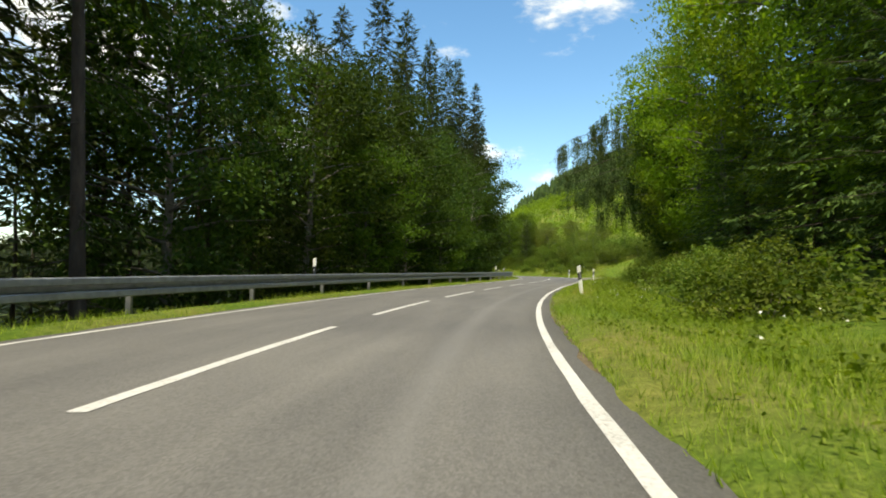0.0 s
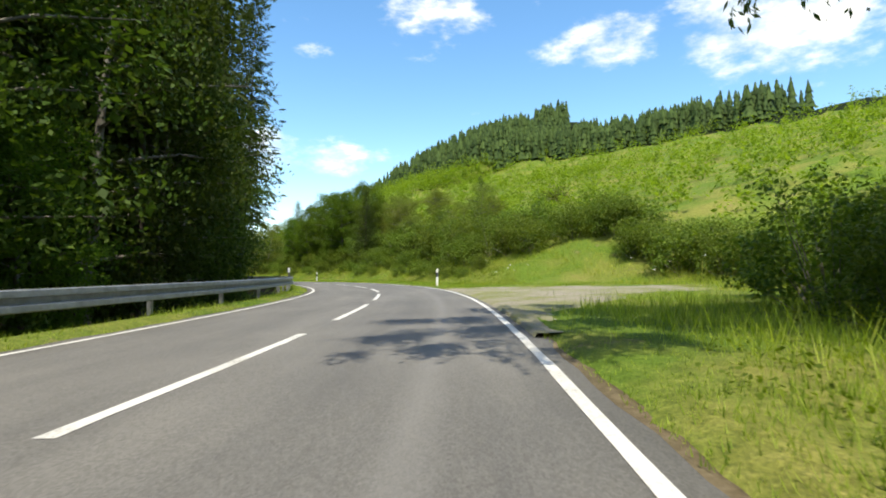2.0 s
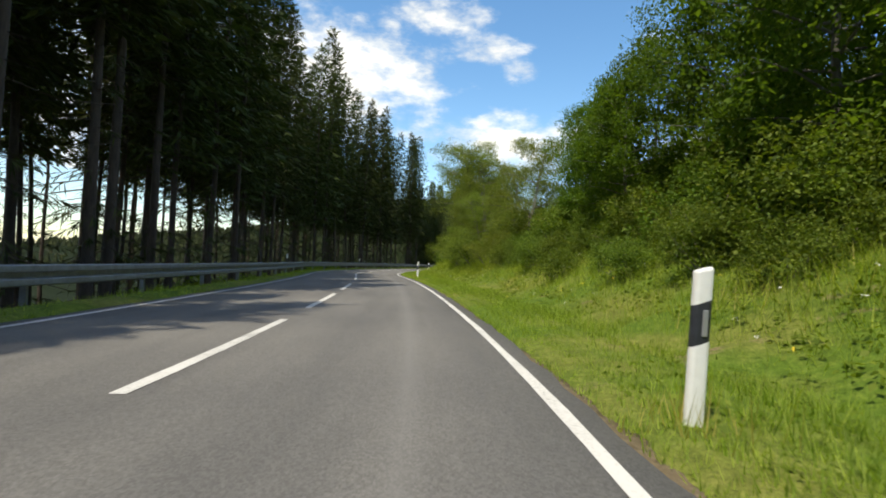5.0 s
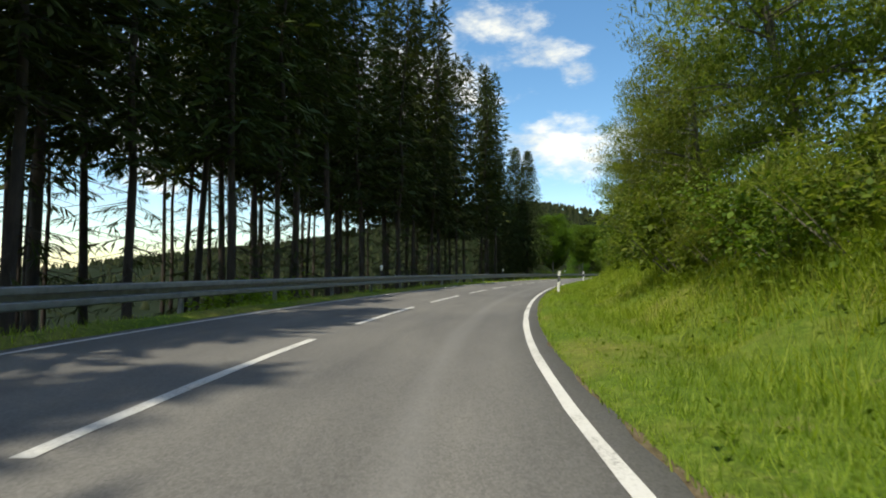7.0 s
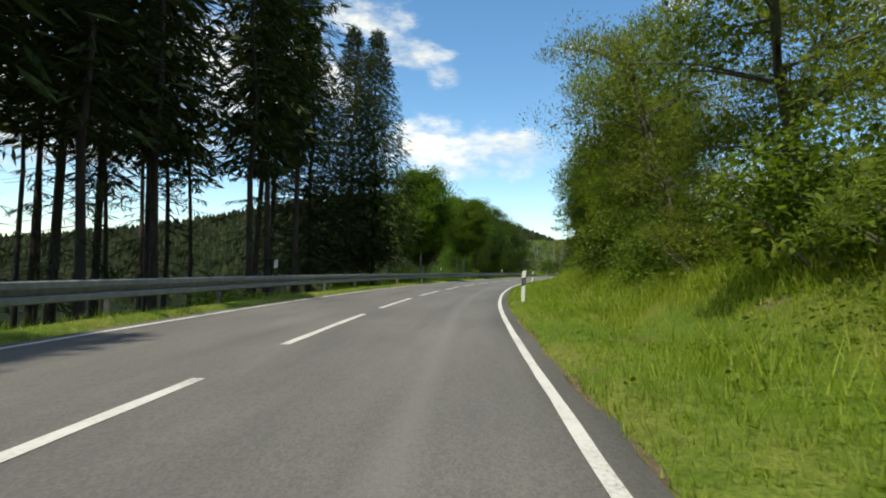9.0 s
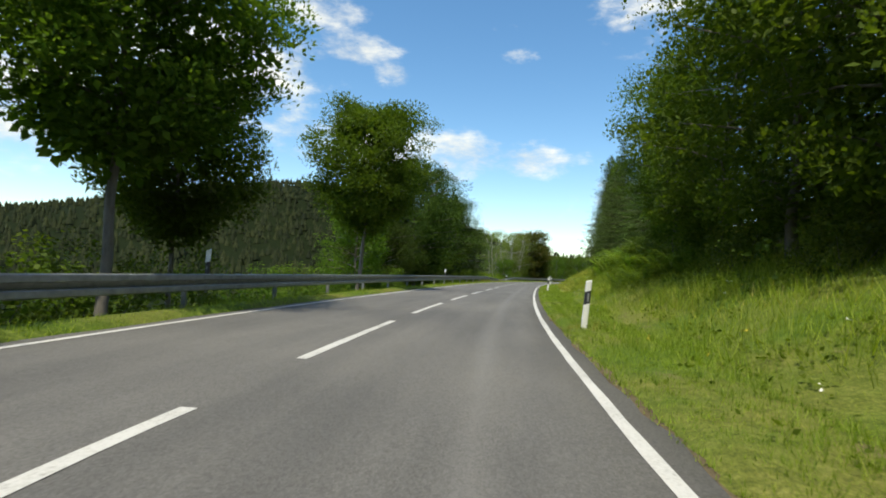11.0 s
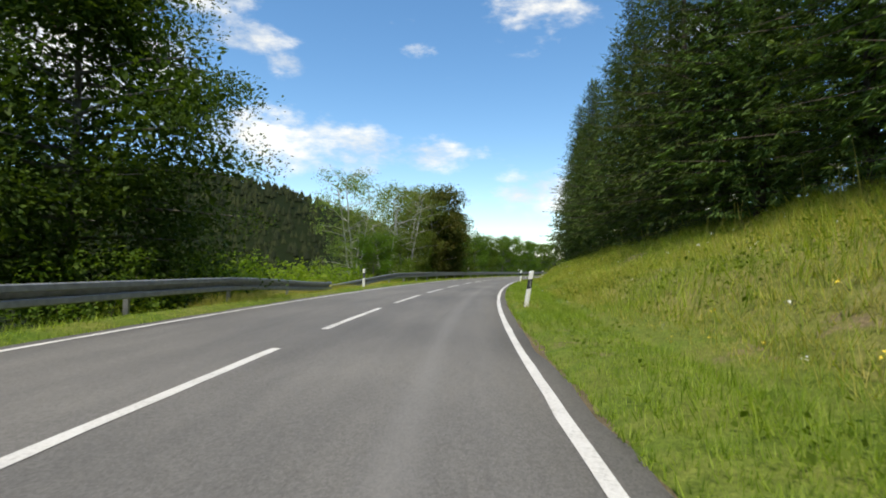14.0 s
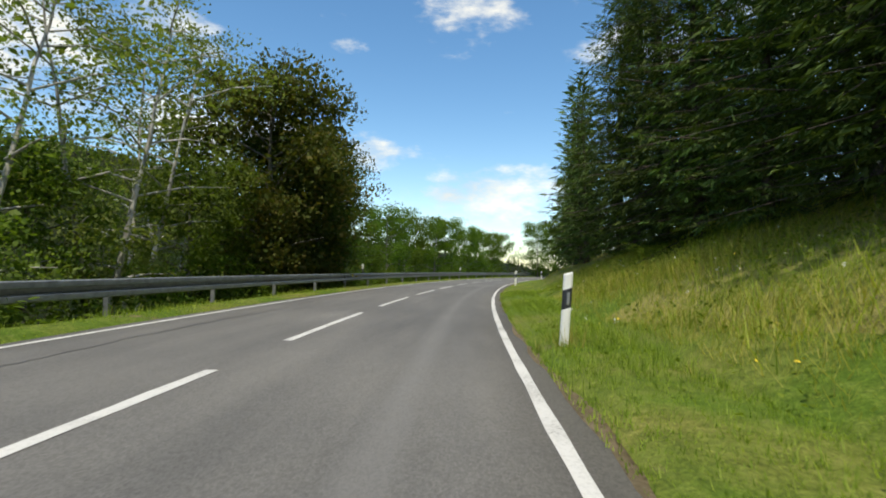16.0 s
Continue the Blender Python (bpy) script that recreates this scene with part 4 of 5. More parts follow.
def scatter(s0, s1, d0, d1, gap, jitter=0.45):
    """Loose rows of places between two stretches and offsets."""
    out = []
    s = s0
    while s <= s1:
        d = d0
        while (d <= d1) if d1 >= d0 else (d >= d1):
            out.append((s + rg.normal(0, gap * jitter * 0.5), d + rg.normal(0, gap * jitter * 0.4)))
            d += gap if d1 >= d0 else -gap
        s += gap
    return out


TALL = "tall dark spruce with a bare lower trunk in dense woodland"
forest_a = conifer("spruce", 25, 2.7, 8.6, 31, M_NEEDLE, M_BARK, TALL, 0.72, 6, 0.145, 0.6, 0.45, 50, "spruces of the valley wood", fill=18)
forest_b = conifer("spruce", 22, 2.6, 5.8, 32, M_NEEDLE, M_BARK, TALL, 0.72, 6, 0.12, 0.58, 0.4, 34, "spruces of the valley wood", fill=18)
forest_c = conifer("spruce", 24, 2.4, 10.6, 33, M_NEEDLE, M_BARK, TALL, 0.72, 6, 0.135, 0.58, 0.5, 60, "spruces of the valley wood", fill=18)
front = scatter(76, 194, -7.9, -8.0, 3.4) + scatter(-40, 6, -7.8, -8.0, 3.6)
places = scatter(77, 194, -10.9, -14.6, 3.3)
near_wood = scatter(-40, 74, -12.5, -18, 5.0)
rg.shuffle(front)
half = len(front) // 2
put(forest_b, front[:half] + near_wood[::2], 2, 1.0, 1.22)
put(forest_a, front[half:] + near_wood[1::2] + places[::2], 1, 0.95, 1.15)
put(forest_c, places[1::2], 3, 0.95, 1.15)

deep = conifer("spruce", 23, 3.0, 5.0, 34, M_NEEDLE, M_BARK, TALL, 1.15, 5, 0.18, 1.25, 0.45, 0, "spruces of the valley wood", fill=10)
deep_bare = conifer("spruce", 26, 3.0, 14.5, 36, M_NEEDLE, M_BARK, TALL, 1.15, 5, 0.17, 1.25, 0.45, 30, "spruces of the valley wood", fill=14)
put(deep, [(74, -11.0, 0.8)], 26)
put(deep_bare, [(82, -15.5, 1.0)], 26)
join_wood("valley_wood", deep, [(s, d, 1.0) for s, d in scatter(-40, 72, -20, -30, 5.5) + scatter(-30, 70, -33, -34, 4.2)], 126, "dark dense spruce wood on the valley slope")
join_wood("valley_wood", deep_bare, [(s, d, 1.0) for s, d in scatter(76, 194, -17.5, -25, 4.4)], 128, "tall bare-trunked spruce wood on the valley slope")

edge_beech = broadleaf("beech", 14.5, 4.8, 1.8, 190, 105, 0.14, 41, M_LEAF_SHADED, M_BARK_GREY, "leafy beech at the edge of the wood, its green darkened for shade", trunk_r=0.2, group="broad-leaved trees at the wood's edge", top=0.42)
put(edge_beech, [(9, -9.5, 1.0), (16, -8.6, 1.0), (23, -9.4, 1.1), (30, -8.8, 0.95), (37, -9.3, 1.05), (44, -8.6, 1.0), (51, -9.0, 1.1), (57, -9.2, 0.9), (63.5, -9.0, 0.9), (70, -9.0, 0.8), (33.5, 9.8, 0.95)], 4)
edge_alder = broadleaf("alder", 11.5, 3.6, 0.8, 190, 120, 0.13, 42, M_LEAF, M_BARK_GREY, "lighter green broad-leaved tree at the wood's edge", trunk_r=0.15, group="broad-leaved trees at the wood's edge", top=0.42)
put(edge_alder, [(20, -7.4, 0.8), (34, -7.6, 0.85), (47, -7.8, 0.75)], 5)
put(forest_a, [(54, -8.4), (57.5, -9.6), (61, -8.3), (64.5, -9.4), (68, -8.2), (71.5, -9.4), (75, -8.0)], 30, first=False)
put(deep, [(53, -10.5, 0.8), (59.5, -10.8, 0.8), (66, -10.6, 0.8), (73, -10.4, 0.8), (80, -10.4, 0.8)], 31, first=False)

# roadside trees and hedge further on
maple = broadleaf("maple", 10.3, 2.95, 4.1, 240, 190, 0.115, 43, M_LEAF, M_BARK_GREY, "round-crowned roadside maple with a slender grey trunk", trunk_r=0.11, group="roadside maples behind the guardrail", top=0.38, fill=0.45)
put(maple, [(209.2, -5.6, 1.02), (213, -7.0, 0.72), (225.6, -5.75, 0.95)], 6)
drooping = conifer("spruce", 19, 4.2, 3.0, 35, M_NEEDLE, M_BARK, "dark spruce with long drooping boughs beside the guardrail", 0.62, 7, 0.16, 0.15, 0.42, 24, "spruces beside the guardrail", 0.7, True, 210, 0.6)
put(drooping, [(199.6, -6.5, 1.0), (200.2, -8.2, 1.05), (195.2, -9.0, 1.0)], 7)
# the oak and the layered beech also have shade put into their leaf colour
oak = broadleaf("oak", 12.5, 5.5, 2.5, 340, 165, 0.12, 44, M_LEAF_SHADED, M_BARK_GREY, "broad dense tree with foliage down to the hedge", trunk_r=0.22, group="broad trees on the valley side", top=0.42)
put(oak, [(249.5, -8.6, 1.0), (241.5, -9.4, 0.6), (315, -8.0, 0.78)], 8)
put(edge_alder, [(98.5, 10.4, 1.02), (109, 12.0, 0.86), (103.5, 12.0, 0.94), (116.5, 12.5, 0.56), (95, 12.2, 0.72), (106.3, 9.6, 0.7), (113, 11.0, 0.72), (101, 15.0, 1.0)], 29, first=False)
layered_beech = broadleaf("beech", 12.3, 4.7, 2.3, 380, 170, 0.105, 45, M_LEAF_SHADED, M_BARK_GREY, "spreading beech with layered drooping boughs behind the guardrail", trunk_r=0.2, top=0.3, layered=True)
put(layered_beech, [(266.2, -9.4, 1.05)], 9)
put(edge_alder, [(209.5, 9.0, 1.1), (213.5, 8.9, 1.12), (218, 8.6, 1.0), (223.3, 8.7, 0.85)], 33, first=False)
put(forest_b, [(258.5, -10.5, 0.46), (255.5, -8.6, 0.4)], 32, first=False)
hedge = shrub("hedge_bush", 3.6, 2.2, 40, 62, 0.14, 51, M_LEAF, "dense green hedge bush behind the guardrail", group="hedge bushes on the valley side")
put(hedge, [(s + rg.normal(0, 0.6), -7.6 + rg.normal(0, 0.5), (0.8 if s < 232 else 0.9) + 0.25 * rg.random()) for s in np.arange(200, 266, 3.6) if not 236 < s < 259] +
    [(s, -11.3 + rg.normal(0, 0.8), 1.25 + 0.25 * rg.random()) for s in np.arange(204, 262, 5)] +
    [(s + rg.normal(0, 0.6), -7.6 + rg.normal(0, 0.5), 0.8 + 0.4 * rg.random()) for s in np.arange(292, 384, 3.4)], 10)
low_bush = shrub("bush", 1.9, 1.9, 34, 34, 0.16, 52, M_LEAF_LIGHT, "low yellow-green bush on the valley slope", group="bushes on the valley slope")
put(low_bush, [(s + rg.normal(0, 1.5), -8.2 + rg.normal(0, 0.6), 0.6 + 0.6 * rg.random()) for s in np.arange(84, 196, 7.5)] + [(268, -7.2, 0.9), (273, -8.0, 1.35), (279, -8.2, 1.35), (276, -8.6, 1.5), (285, -7.6, 1.1), (282, -12, 1.3), (274, -13, 1.2), (265, -6.6, 0.7), (289.5, -6.6, 1.0)], 11)
birch = broadleaf("birch", 10.0, 2.4, 1.4, 170, 44, 0.10, 46, M_LEAF_BIRCH, M_BARK_BIRCH, "thin pale birch with airy light foliage", trunk_r=0.09, group="birches on the valley side", top=0.5, stems=2, fill=0.4, inner=0.12)
put(birch, [(298, -8.4, 1.15), (301.5, -7.6, 0.95), (305, -9.5, 1.1), (294, -9.6, 1.05), (309, -10.5, 0.95), (292, -9, 0.7)], 12)
rowan = broadleaf("rowan", 8.5, 3.4, 0.6, 240, 95, 0.13, 47, M_LEAF_RED, M_BARK_GREY, "dense tree with a brownish red crown top", trunk_r=0.14, top=0.5)
put(rowan, [(312, -7.4, 1.38)], 13)
field_maple = broadleaf("field_maple", 8.5, 3.3, 0.6, 130, 70, 0.145, 48, M_LEAF, M_BARK_GREY, "bushy dark green tree beside the road", trunk_r=0.14, group="bushy trees further along the road", top=0.4)
put(field_maple, [(246, -12.5, 0.95), (251, -13, 1.1), (255.5, -12.5, 1.0), (300.5, -8.6, 0.7), (291.5, -7.4, 0.6), (318, -7.8, 1.0), (325, -8.4, 0.85), (332, -7.8, 0.9), (339, -8.6, 1.0), (346, -7.6, 0.9), (353, -8.2, 1.05), (360, -7.6, 0.95), (368, -8, 1.0), (376, -8, 1.0), (306.5, -8.2, 0.8), (232, -8.2, 0.8), (256.5, -9.6, 0.95), (377, 2, 1.0), (383, -3, 1.1), (386, 5, 1.1)], 14)

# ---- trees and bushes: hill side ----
beech_light = broadleaf("beech", 15.5, 4.5, 1.0, 190, 150, 0.125, 61, M_LEAF_LIGHT, M_BARK_GREY, "yellow-green beech overhanging the verge, its green lightened for sunlight", trunk_r=0.2, group="beeches on the hill side", top=0.42)
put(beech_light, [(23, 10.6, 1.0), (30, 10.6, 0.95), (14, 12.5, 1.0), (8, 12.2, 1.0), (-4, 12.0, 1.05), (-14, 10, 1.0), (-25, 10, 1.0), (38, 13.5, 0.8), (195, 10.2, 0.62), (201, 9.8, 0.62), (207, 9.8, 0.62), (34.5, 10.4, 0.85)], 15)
edge_spruce = conifer("spruce", 17, 4.9, 0.5, 62, M_NEEDLE_EDGE, M_BARK, "dense spruce with boughs nearly to the ground", 0.6, 7, 0.2, 0.3, 0.4, 0, "spruces on the bank", fine=True, fill=90, fill_len=0.52)
edge_spruce_b = conifer("spruce", 15.5, 4.6, 0.4, 63, M_NEEDLE_EDGE, M_BARK, "dense spruce with boughs nearly to the ground", 0.6, 7, 0.19, 0.3, 0.36, 0, "spruces on the bank", fine=True, fill=90, fill_len=0.52)
row = [(s + rg.normal(0, 0.4), float(np.interp(s, [238, 262, 285, 300, 316], [11.6, 10.8, 10.1, 9.2, 8.5])) + rg.normal(0, 0.3), float(np.interp(s, [238, 256, 270, 316], [0.66, 0.76, 0.98, 1.02])) + 0.2 * rg.random()) for s in np.arange(238, 316, 3.3)]
back_row = [(s + rg.normal(0, 0.4), 14.4 + rg.normal(0, 0.5), float(np.interp(s, [236, 256, 272, 316], [0.64, 0.7, 0.95, 1.0])) + 0.15 * rg.random()) for s in np.arange(236, 316, 4.2)] + [(s, 7.8, 0.9) for s in np.arange(319, 372, 3.4)]
row += [(s, 12.2 + rg.normal(0, 0.6), 0.85 + 0.2 * rg.random()) for s in (-30, -20, -10)]
row += [(-1, 10.4, 0.9), (5, 10.6, 0.95), (11, 10.8, 0.9), (17.5, 10.6, 0.9), (26, 11.5, 0.9), (93.0, 10.2, 0.72), (199.5, 13.4, 0.85), (217.5, 11.8, 0.8), (205, 13.5, 0.9), (211.5, 13.5, 0.9), (226.5, 10.2, 0.72), (229.5, 10.4, 0.76), (233.5, 10.8, 0.76), (219, 13.2, 0.9), (227, 13.5, 0.9)]
put(edge_spruce, row[::2], 16)
back_spruce = conifer("spruce", 17, 3.6, 1.0, 70, M_NEEDLE_EDGE, M_BARK, "dense spruce with boughs nearly to the ground", 0.8, 6, 0.2, 0.9, 0.36, 0, "spruces on the bank")
put(back_spruce, back_row, 27)
join_wood("bank_wood", back_spruce, [(s + 1, 18.5, 0.7 if s < 262 else 0.95) for s in np.arange(238, 350, 6)], 127, "dense spruces behind the row on the bank")
put(edge_spruce_b, row[1::2], 17)
join_wood("hill_wood", deep, [(s + rg.normal(0, 0.8), d + rg.normal(0, 0.7), 0.75) for s in np.arange(-38, 36, 6) for d in (16, 21)], 18, "dark dense spruce wood above the road")
larch = conifer("larch", 19, 4.0, 8.5, 64, M_NEEDLE_LARCH, M_BARK, "tall larch with hanging curtains of needle twigs over the road", 0.7, 6, 0.24, 0.6, 0.22, 6, "", 1.6)


def hanging_bough(h0, ang, ln, sag, seed):
    """A long bough towards the road (-x) with twigs that hang like a curtain."""
    rg = np.random.default_rng(seed)
    a = np.linspace(0, 1, 9)
    pts = np.stack([-math.cos(ang) * ln * a, math.sin(ang) * ln * a, h0 + 0.5 * np.sin(a * 2.2) - sag * a ** 1.4], 1) + rg.normal(0, 0.12, (9, 3)) * np.linspace(0, 1, 9)[:, None]
    v, f = tube([tuple(q) for q in pts], [0.05 * (1 - 0.85 * t) + 0.006 for t in a], 5)
    B, D, LN = [], [], []
    m = int(ln * 40)
    tufts = 0.2 + 0.8 * rg.random(int(ln * 2.6))
    for i in range(m):
        t = min(1.0, tufts[i % len(tufts)] + rg.normal(0, 0.014))
        q = np.array([np.interp(t, a, pts[:, k]) for k in range(3)]) + rg.normal(0, 0.13, 3) * np.array([1, 1, 0.3])
        drop = (0.4 + 2.2 * rg.random() ** 1.4) * (0.6 + 0.6 * math.sin(t * 3))
        for k in range(int(drop / 0.09)):
            w = rg.normal(0, 0.035, 3)
            B.append(q + w - np.array([0, 0, 0.09 * k]))
            D.append((rg.normal(0, 0.55), rg.normal(0, 0.55), -1.0))
            LN.append(0.10 + 0.10 * rg.random())
    LN = np.array(LN)
    twigs = blades(np.array(B), np.array(D), LN, LN * 0.36, 0.8, rg, 0.02)
    return mesh("bough_wood", v, f, M_BARK, True), leafage("bough_twigs", twigs, M_NEEDLE_LARCH)


for h0, ang, ln, sag, sd in ((8.6, 0.05, 9.0, 2.4, 1), (9.8, 0.4, 9.0, 3.0, 2), (9.4, -0.3, 8.6, 2.4, 3), (7.2, 0.7, 6.0, 1.6, 4), (11.4, 0.1, 9.6, 3.2, 5), (8.4, -0.85, 6.6, 2.2, 6), (12.8, -0.2, 10.2, 3.6, 7), (6.6, 0.2, 6.4, 1.4, 8),
                             (14.2, 0.0, 9.6, 4.0, 9), (13.2, 0.35, 9.2, 3.8, 10), (10.4, -0.25, 9.4, 2.8, 11), (15.6, 0.0, 7.0, 3.6, 12)):
    wood_me, twig_me = hanging_bough(h0, ang, ln, sag, sd)
    bough = child("hanging_bough", wood_me, larch)
    tagged(child("twigwork", twig_me, bough), kind="stuff")
x, y = plan(38.6, 10.8)
larch.matrix_basis = pose(float(x), float(y), gz(38.6, 10.8), 0, 0, heading(38.6))
hazel = shrub("hazel_bush", 4.0, 2.3, 52, 70, 0.14, 65, M_LEAF_BUSH, "dark green hazel bush at the lay-by", group="bushes on the hill side")
put(hazel, [(44.0, 11.8, 0.9), (38.6, 9.2, 0.88), (47, 15.0, 1.0), (36, 9.0, 0.7), (33, 8.6, 0.6), (29.5, 8.4, 0.7), (41.5, 8.4, 0.62), (50.5, 16, 0.9), (43.8, 8.9, 0.78), (46.8, 11.2, 0.9), (72, 11.2, 0.95), (75.5, 10.4, 1.05), (79.5, 10.6, 1.15), (83.5, 10.9, 1.2), (87.5, 11.6, 1.2), (94, 11, 1.25), (78, 13.6, 1.35), (85, 14.2, 1.4), (71, 14.4, 1.2)], 20)
broom = shrub("shrub", 3.4, 2.0, 50, 100, 0.2, 66, M_BROOM, "unkempt green broom shrub on the roadside bank", group="shrubs on the bank", aspect=0.13, rise=0.6)
broom_b = shrub("shrub", 2.7, 2.1, 42, 76, 0.115, 67, M_LEAF_BUSH, "light green bramble shrub on the roadside bank", group="shrubs on the bank")
bank = [(s + rg.normal(0, 0.7), 9.3 + rg.normal(0, 0.5), 0.65 + 0.35 * rg.random()) for s in np.arange(72, 118, 3.0)]
bank += [(s + rg.normal(0, 0.5), 7.3 + rg.normal(0, 0.3), 0.7 + 0.35 * rg.random()) for s in np.arange(118, 190, 2.6)]
bank += [(s + rg.normal(0, 0.7), 12.5 + rg.normal(0, 0.8), 0.9 + 0.4 * rg.random()) for s in np.arange(66, 124, 3.4)]
bank += [(s, 16.5 + rg.normal(0, 1), 0.9 + 0.5 * rg.random()) for s in np.arange(46, 124, 3.8)]
bank += [(s, 7.8 + rg.normal(0, 0.4), 0.5 + 0.2 * rg.random()) for s in np.arange(192, 236, 4.5)]
bank += [(s, 7.4 + rg.normal(0, 0.5), 0.42 + 0.2 * rg.random()) for s in np.arange(-30, 30, 4.0)]
bank += [(s + rg.normal(0, 0.8), d + rg.normal(0, 0.6), 0.75 + 0.5 * rg.random()) for s in np.arange(47, 76, 2.9) for d in (15.2, 17.6)]
bank += [(s + rg.normal(0, 0.5), d + rg.normal(0, 0.4), 0.3 + 0.28 * rg.random()) for s in np.arange(68, 117, 2.3) for d in (7.0, 8.4)]
put(broom, [b for b in bank[::2] if 116 < b[0] < 192], 21)
put(broom_b, bank[1::2] + [b for b in bank[::2] if not 116 < b[0] < 192], 22)
bank_tree = broadleaf("sallow", 8.0, 3.0, 0.5, 150, 150, 0.15, 68, M_BROOM, M_BARK_GREY, "bushy narrow-leaved sallow growing on the bank", trunk_r=0.12, group="bushy trees on the bank", top=0.4, stems=2, aspect=0.16, rise=0.4)
put(bank_tree, [(s + rg.normal(0, 0.6), 10.1 + rg.normal(0, 0.5), (0.62 if s < 128 else 1.08) + 0.3 * rg.random()) for s in np.arange(119, 192, 4.4)] +
    [(104.5, 13, 1.0), (86, 12.4, 0.62), (90, 14.2, 0.74), (94.5, 12.6, 0.7), (99, 15, 0.85), (82, 14.5, 0.66), (96, 17, 0.9), (88, 17.5, 0.85), (79, 16.5, 0.6), (92, 16, 0.8), (97.5, 19, 0.85), (103, 18, 0.9), (86.5, 20.5, 0.8), (110, 16, 0.9), (93, 21.5, 0.8)], 23)
put(edge_spruce_b, [(95.5, 13.2, 0.62), (106, 15, 0.7), (120, 15.5, 0.7), (89, 24, 0.5)], 24, first=False)
red_bush = shrub("bush", 2.4, 1.7, 34, 32, 0.15, 69, M_LEAF_RED, "brownish red bush among green shrubs on the slope", group="bushes on the hill side")
put(red_bush, [(84, 18, 1.0), (91, 28, 1.3), (133, 8.6, 0.9), (86, 33, 1.2)], 25)

# ---- ground cover ----


def in_layby(s, d):
    far = 3.5 + layby_reach(s)
    return (s > 41.0) & (s < 58.8) & (d > 0) & (d < far)


def grass(name, zones, label, material, seed, hmin, hmax, width, bend=0.45, patchy=False):
    """Grass blades: zones are (s0, s1, d0, d1, blades per square metre)."""
    rg = np.random.default_rng(seed)
    P = []
    for s0, s1, d0, d1, dens in zones:
        n = int((s1 - s0) * abs(d1 - d0) * dens)
        s, d = s0 + (s1 - s0) * rg.random(n), d0 + (d1 - d0) * rg.random(n)
        # tufts: draw part of the blades together
        s = np.where(rg.random(n) < 0.35, np.round(s * 2.2) / 2.2 + rg.normal(0, 0.07, n), s)
        d = np.where(rg.random(n) < 0.35, np.round(d * 2.2 + 0.5 * np.sin(s * 3)) / 2.2 + rg.normal(0, 0.07, n), d)
        keep = ~(in_layby(s, d) & (rg.random(n) < 0.97)) & (np.abs(d) > 3.24)
        if patchy:
            field = np.sin(s * 0.55 + 1.7 * np.sin(d * 0.9)) + np.sin(d * 1.3 - s * 0.23) + rg.normal(0, 0.5, n)
            keep &= field > -0.35
        P.append(np.stack([s[keep], d[keep]], 1))
    P = np.concatenate(P)
    n = len(P)
    x, y = plan(P[:, 0], P[:, 1])
    ground = height(x, y)
    ground = np.where((P[:, 1] > 0) & (P[:, 1] < 4.7), np.maximum(ground, 0.0) + 0.02, ground)
    base = np.stack([x, y, ground - 0.015], 1)
    patch = 0.65 + 0.7 * (0.5 + 0.5 * np.sin(P[:, 0] * 0.8 + 2 * np.sin(P[:, 1] * 1.1)))
    near = smooth(3.3, 4.6, np.abs(P[:, 1])) * 0.45 + 0.55
    h = (hmin + (hmax - hmin) * rg.random(n) ** 1.5) * patch * near
    a = rg.random(n) * 6.283
    lean = bend * (0.3 + 1.1 * rg.random(n)) * h
    side = np.stack([np.cos(a), np.sin(a), np.zeros(n)], 1)
    fwd = np.stack([-np.sin(a), np.cos(a), np.zeros(n)], 1)
    w = (width * (0.6 + 0.8 * rg.random(n)))[:, None]
    tip = base + fwd * lean[:, None]
    tip[:, 2] += h
    v = np.stack([base - side * w / 2, base + side * w / 2, tip], 1).reshape(-1, 3)
    ob = new(name, mesh(name, v, np.arange(3 * n).reshape(-1, 3), material))
    tagged(ob, label, "grass", kind="stuff")


grass("verge_grass", [(-8, 38, 3.24, 6.5, 480), (38, 58, 3.24, 9.5, 170), (58, 312, 3.24, 5.4, 680), (57, 66, 5.4, 12, 150), (62, 230, 5.4, 8.5, 170), (230, 312, 5.4, 8, 120), (312, 345, 3.4, 8, 20)],
      "short bright green roadside grass with uneven tufts", M_GRASS, 71, 0.06, 0.19, 0.009, 0.65)
grass("valley_verge_grass", [(-8, 312, -4.05, -3.26, 300), (312, 345, -5.6, -3.3, 25)], "green grass below the guardrail", M_GRASS, 72, 0.06, 0.24, 0.016, 0.7)
grass("bank_grass", [(62, 120, 5.5, 11, 40), (185, 236, 5.5, 9, 55), (232, 312, 4.9, 12.5, 260), (264, 288, -7.5, -3.5, 170), (36, 70, 11.5, 17, 60), (312, 345, 5.5, 11, 14), (116, 190, 5.2, 8.6, 40)], "tall dry yellowish grass on the bank", M_STRAW, 73, 0.12, 0.38, 0.010, 0.8, True)
grass("meadow_grass", [(62, 120, 5.5, 12, 80), (185, 236, 5.2, 9, 120), (232, 312, 5.2, 11.5, 90), (40, 70, 11.5, 20, 40), (36, 46, 4.8, 11, 90), (116, 190, 4.8, 8.8, 240), (44, 60, 12, 15, 60)], "taller green grass on the bank", M_GRASS, 74, 0.16, 0.5, 0.013, 0.75)
grass("post_grass", [(s - 0.3, s + 0.3, d - 0.32, d + 0.32, 240) for s, d, rx, ry in RIGHT_POSTS], "long dry grass round the foot of a post", M_STRAW, 79, 0.18, 0.5, 0.009, 0.4)


